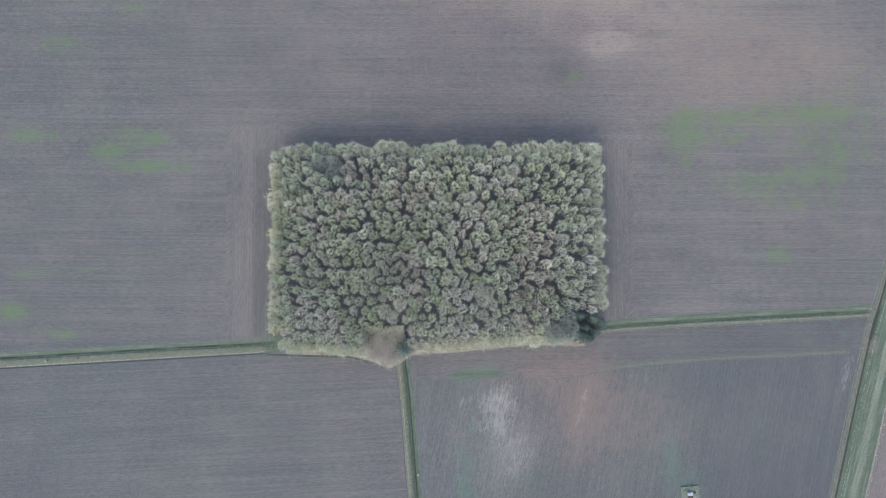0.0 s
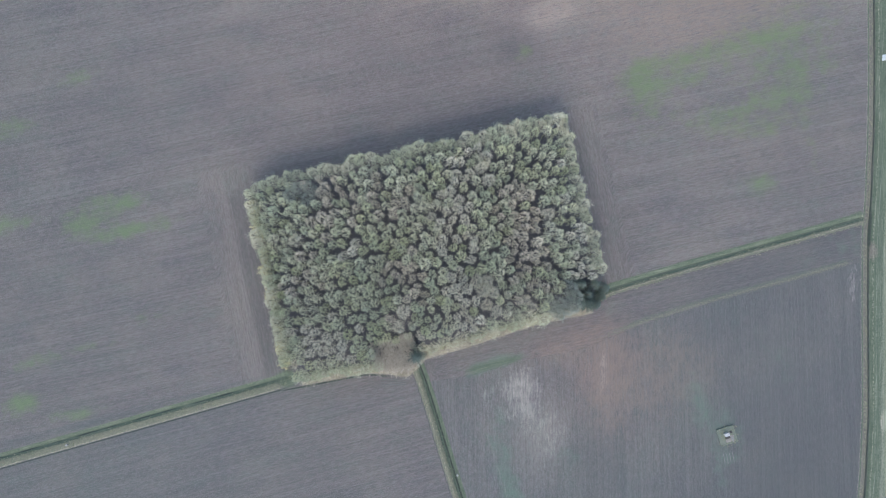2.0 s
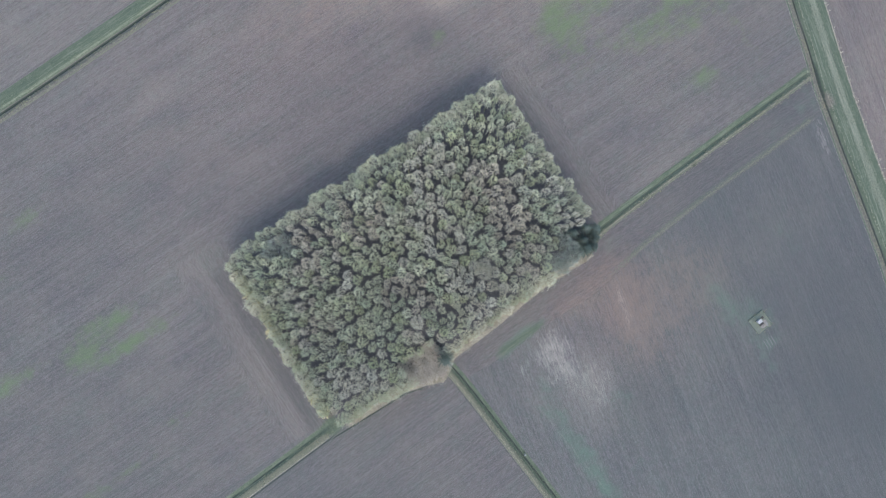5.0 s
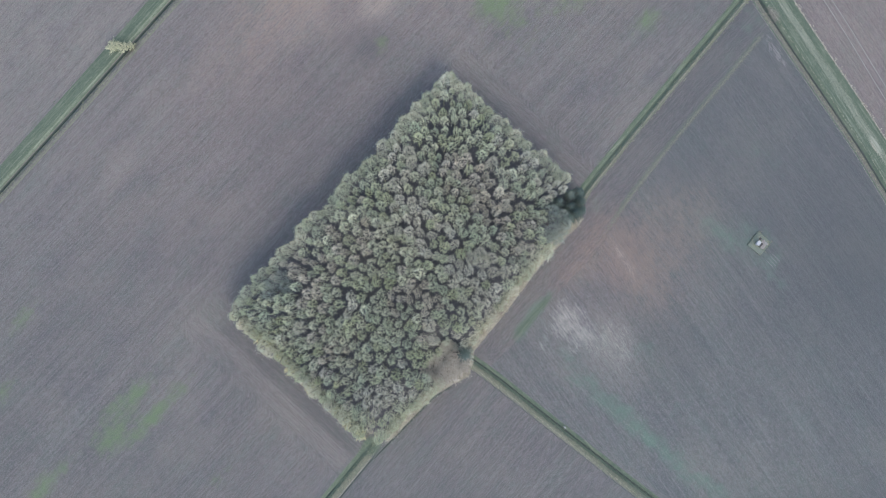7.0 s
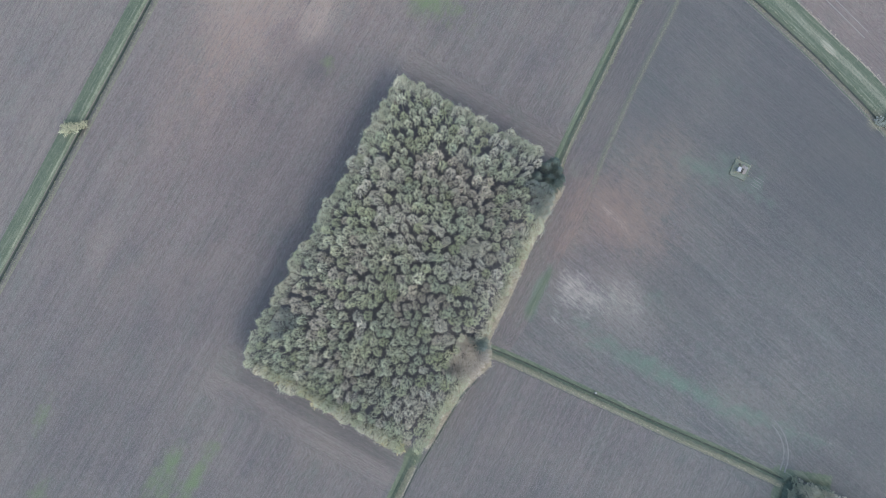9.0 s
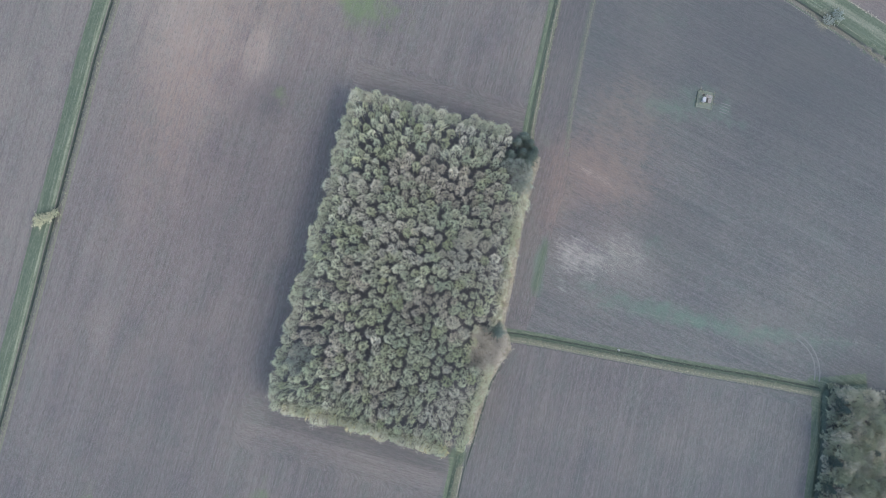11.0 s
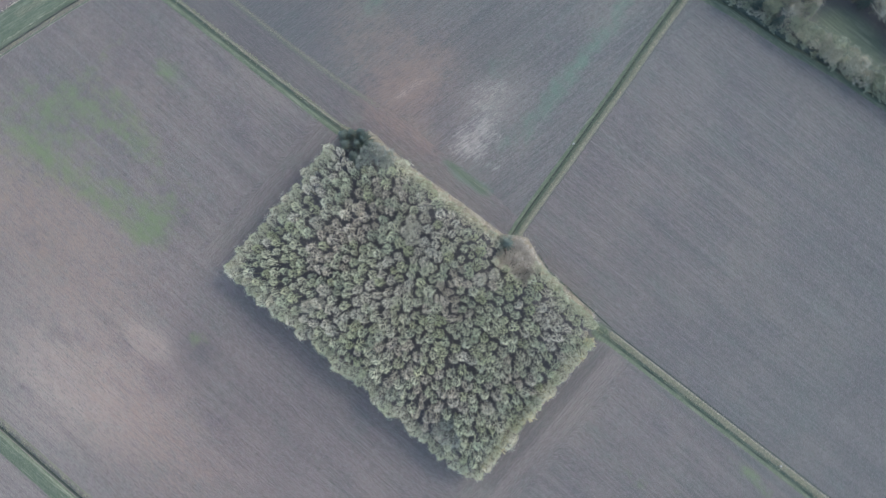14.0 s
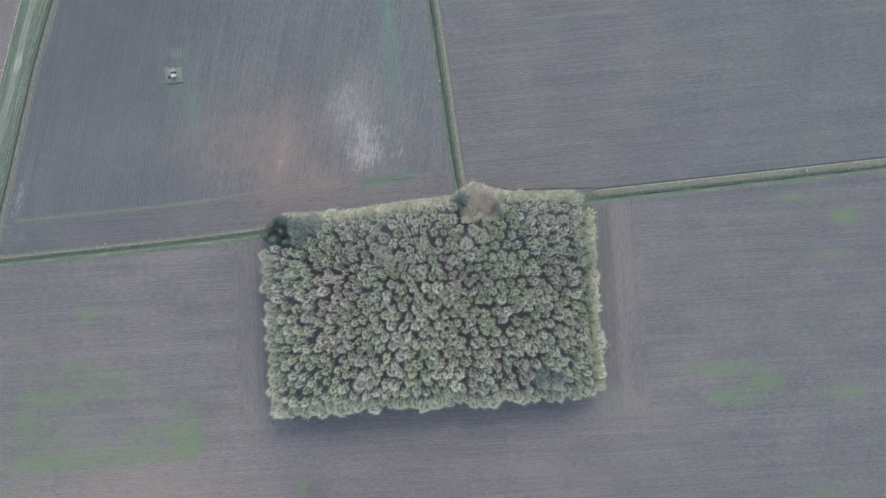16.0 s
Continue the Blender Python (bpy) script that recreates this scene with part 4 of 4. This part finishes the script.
grove([lambda: shrub("bush", 760, 2.2, 1.7, TWIG_OLIVE, 26, 16)], [(-9.8, 78.6), (-8.6, 77.3, 0.85), (-7.4, 76.2, 0.6)], "pale yellow willow bush across the north ditch", "bush", "willow bushes", 55)
grove([lambda: shrub("bush", 765, 2.2, 1.1, TWIG_GREY, 16, 14)], [(-6.1, -13.4), (-5.5, -14.7), (-6.9, -12.3), (-6.4, -15.9, 0.8)], "grey-green bush at the head of the south ditch", "bush", "ditch head bushes", 57)
grove([lambda: shrub("bush", 770, 1.6, 1.3, TWIG_GREY, 18, 14)], [(72.2, -63.2), (73.6, -64.6)], "grey-green bush beside the farm lane", "bush", "lane bushes", 56)

# ---- the copse in the south ----
rng = random.Random(61)
copse = []
for _ in range(5000):
    x, y = rng.uniform(-58, 0.3), rng.uniform(-108, -83)
    edge = -81.6 + 0.125 * x
    clear = ((x + 34) / 8.5) ** 2 + ((y + 94) / 5.0) ** 2 < 1 or ((x + 9.5) / 6.0) ** 2 + ((y + 96.3) / 4.6) ** 2 < 1
    if y < edge - 0.5 and not clear and (x > -22 or y > edge - 2.2 or y < -98) and all(math.hypot(x - a, y - b) > 1.5 for a, b in copse):
        copse.append((x, y))
hedge = []
for _ in range(900):
    x = rng.uniform(-58, 0.9)
    y = -81.4 + 0.125 * x - rng.uniform(0.0, 2.6)
    if all(math.hypot(x - a, y - b) > 1.1 for a, b in hedge):
        hedge.append((x, y))
for k in range(14):
    hedge.append((0.5 + 0.16 * k + rng.uniform(-0.5, 0.3), -83.0 - 1.4 * k))
grove([lambda s=s: shrub("hedge_shrub", 860 + s, 1.5, 1.0, (TWIG_THICKET, TWIG_COPSE, TWIG_THICKET)[s], 13, 11) for s in range(3)], hedge, "low grey-green thicket shrub fringing the copse", "shrub", "copse fringe", 65, (0.8, 1.25))
dark_copse = [p for k, p in enumerate(copse) if k % 9 == 0]
pale_copse = [p for k, p in enumerate(copse) if k % 9 in (1, 3, 5, 7)]
rest_copse = [p for k, p in enumerate(copse) if k % 9 in (2, 4, 6, 8)]
grove([lambda s=s: evergreen("evergreen_tree", 800 + s, 4.5, 1.3, NEEDLES) for s in range(2)], dark_copse, "dark evergreen tree in the copse", "tree", "evergreens of the copse", 62, (0.7, 1.0))
grove([lambda s=s: broadleaf("copse_tree", 820 + s, 4.8 + 0.6 * s, 1.75, TWIG_COPSE, 13, 9, 0.3, 0.022, fill=620) for s in range(3)], pale_copse, "small bare tree with brownish grey twigs in the copse", "tree", "pale trees of the copse", 63)
grove([lambda s=s: broadleaf("copse_tree", 840 + s, 4.6 + 0.7 * s, 1.75, TWIG_THICKET, 13, 9, 0.3, 0.022, fill=620) for s in range(3)], rest_copse, "small bare tree with grey-green twigs in the copse", "tree", "grey trees of the copse", 64)


# ---- small things in the fields ----
def well_enclosure(x, y, turn):
    """A kerbed plot with a white cabinet, a dark trough, a plate and rubble on a grassy base."""
    root = new("pump_enclosure")
    part("plinth", box((3.7, 3.5, 0.24), (0, 0, 0.06), 0.06), EARTH_GRASS, root, "grassy raised plinth")
    for cx, cy, lx, ly in ((0, 1.78, 3.8, 0.12), (0, -1.78, 3.8, 0.12), (1.86, 0, 0.12, 3.44), (-1.86, 0, 0.12, 3.44)):
        part("kerb", box((lx, ly, 0.3), (cx, cy, 0.09), 0.02), STONE_OLD, root)
    part("slab", box((1.7, 1.3, 0.1), (-0.35, 0.75, 0.22), 0.02), BRICKY, root, "reddish rubble slab")
    cab = part("cabinet", box((0.95, 0.6, 0.8), (0.25, -0.45, 0.57), 0.03), WHITE, root, "white metal pump cabinet")
    part("lid", box((1.05, 0.7, 0.07), (0.25, -0.45, 1.005), 0.02), WHITE, cab)
    part("trough", box((1.0, 0.42, 0.4), (0.1, 0.35, 0.36), 0.03), DARK, root, "dark iron trough")
    rnd = random.Random(95)
    for _ in range(9):
        w = rnd.uniform(0.22, 0.5)
        part("rubble", box((w, w * rnd.uniform(0.6, 0.95), 0.2), (rnd.uniform(-1.2, 0.5), rnd.uniform(0.2, 1.5), 0.28), 0.05, rnd.uniform(0, 90)), BRICKY if rnd.random() < 0.6 else STONE, root)
    part("hatch", box((0.55, 0.5, 0.12), (-1.0, -0.55, 0.24), 0.02), DARK, root, "dark iron hatch")
    root.matrix_basis = Matrix.Translation((x, y, height_at(x, y))) @ Matrix.Rotation(radians(turn), 4, "Z") @ Matrix.Diagonal((0.9, 0.9, 0.9, 1))
    return tagged(root, "small white pump cabinet in a kerbed grassy plot", "pump house")


EARTH_GRASS = blade_material("mown_plot_grass", [(0.0, (0.08, 0.09, 0.068)), (1.0, (0.145, 0.155, 0.12))])
well_enclosure(49.7, -43.0, 184)
spots = random.Random(91)
tufts("plot_grass", [(49.7 + spots.uniform(-1.9, 1.9), -43.0 + spots.uniform(-1.8, 1.8)) for _ in range(45)], BLADE_DRY, "rough grass growing over the pump plot", (0.3, 0.5), 0.2, 6, seed=92)


def marker_post(x, y, tall):
    root = new("marker_post")
    part("post", box((0.24, 0.24, tall), (0, 0, tall / 2 - 0.05), 0.03), STONE, root)
    part("cap", box((0.36, 0.36, 0.09), (0, 0, tall), 0.03), STONE, root)
    root.matrix_basis = Matrix.Translation((x, y, height_at(x, y))) @ Matrix.Rotation(0.4, 4, "Z")
    return tagged(root, "short pale stone marker post on the ditch edge", "post", "marker posts")


marker_post(-3.75, -38.8, 0.9)
marker_post(-76.5, -16.7, 0.6)


def plastic_sheet(x, y):
    """A crumpled sheet of white plastic lying on the grass."""
    rnd = random.Random(81)
    bm = bmesh.new()
    bmesh.ops.create_grid(bm, x_segments=14, y_segments=18, size=0.5)
    for v in bm.verts:
        u, w = v.co.x, v.co.y
        v.co = Vector((u * 1.1 + 0.35 * w * w, w * 1.9 + 0.3 * u, 0.09 + 0.07 * math.sin(9 * u + 3 * w) * math.cos(7 * w) + rnd.uniform(0, 0.03)))
    bmesh.ops.solidify(bm, geom=bm.faces[:], thickness=0.012)
    ob = part("plastic_sheet", bm, PLASTIC)
    ob.matrix_basis = Matrix.Translation((x, y, height_at(x, y))) @ Matrix.Rotation(radians(-20), 4, "Z")
    return tagged(ob, "crumpled white plastic sheet lying on the lane grass", "plastic sheet")


small_sheet = plastic_sheet(98.7, 23.7)
small_sheet.scale = (0.68, 0.65, 1.0)


def field_shed(x, y, turn):
    """A low shed with a pale sheet roof among the copse trees."""
    root = new("shed")
    for sx, sy, lx, ly in ((0, 1.7, 6.0, 0.12), (0, -1.7, 6.0, 0.12), (2.94, 0, 0.12, 3.28), (-2.94, 0, 0.12, 3.28)):
        part("wall", box((lx, ly, 2.1), (sx, sy, 1.0), 0.01), TIMBER, root)
    for side in (1, -1):
        bm = box((6.5, 2.05, 0.06), (0, 0, 0), 0.01)
        bmesh.ops.rotate(bm, cent=(0, 0, 0), matrix=Matrix.Rotation(radians(-16 * side), 3, "X"), verts=bm.verts)
        bmesh.ops.translate(bm, vec=(0, 0.98 * side, 2.36), verts=bm.verts)
        part("roof_panel", bm, ROOF, root, "pale green sheet roof")
    root.matrix_basis = Matrix.Translation((x, y, height_at(x, y))) @ Matrix.Rotation(radians(turn), 4, "Z")
    return tagged(root, "low wooden shed with a pale green sheet roof", "shed")


field_shed(-17.5, -102.8, 10)


def wheel_rut(line, width, material=None):
    """A pressed wheel rut: a shallow strip that lies on the tilled soil."""
    v, f = [], []
    for k, (x, y) in enumerate(line):
        a, b = line[max(0, k - 1)], line[min(len(line) - 1, k + 1)]
        n = math.hypot(b[0] - a[0], b[1] - a[1])
        px, py = -(b[1] - a[1]) / n * width / 2, (b[0] - a[0]) / n * width / 2
        z = height_at(x, y)
        v += [(x + px, y + py, z + 0.01), (x, y, z + 0.035), (x - px, y - py, z + 0.01)]
        if k:
            i = 3 * k
            f += [(i - 3, i - 2, i + 1, i), (i - 2, i - 1, i + 2, i + 1)]
    return tagged(mesh_object("wheel_rut", v, f, material or RUT), "pale wheel rut pressed into tilled soil", "rut", kind="structure")


RUT = plain_material("pressed_pale_soil", (0.07, 0.072, 0.066), (0.112, 0.115, 0.102), 2.0, 0.95)
RUT_DULL = plain_material("pressed_grey_soil", (0.09, 0.09, 0.083), (0.15, 0.146, 0.135), 1.2, 0.95)
RUT_PALE = plain_material("dry_pale_soil", (0.125, 0.112, 0.1), (0.215, 0.196, 0.178), 0.5, 0.95)
for off in (0.0, 1.0):
    wheel_rut([(0.8, -79.2 + off), (2.6, -78.9 + off), (4.4, -78.2 + off), (5.9 - 0.4 * off, -77.2 + 0.8 * off), (7.2 - 0.7 * off, -75.9 + 0.6 * off), (8.2 - 0.9 * off, -74.3 + 0.3 * off), (8.9 - off, -72.6)], 0.3, RUT_DULL)
for k in range(3):
    wheel_rut([(-14.5, -17.6 - 0.55 * k), (-12.0, -18.1 - 0.5 * k), (-9.8, -19.0 - 0.35 * k)], 0.16)
for k in range(4):
    wheel_rut([(48.2 + 0.6 * k, -46.4), (48.1 + 0.6 * k, -48.2 - 0.2 * (k % 2))], 0.15, RUT_DULL)

for off in (0.0, 1.5):
    wheel_rut([(96.2 + off, -19.0), (93.6 + off, -28.2), (91.0 + off, -36.5), (88.5 + off, -44.8), (86.2 + off, -52.5)], 0.2, RUT_PALE)

sheet_two = plastic_sheet(-5.8, -104.2)
sheet_two.data.materials.clear()
sheet_two.data.materials.append(plain_material("pinkish_tarpaulin", (0.30, 0.25, 0.23), (0.42, 0.36, 0.33), 1.5, 0.5))
sheet_two.scale = (2.0, 1.6, 1.5)
tagged(sheet_two, "crumpled pinkish tarpaulin lying in the copse", "tarpaulin")
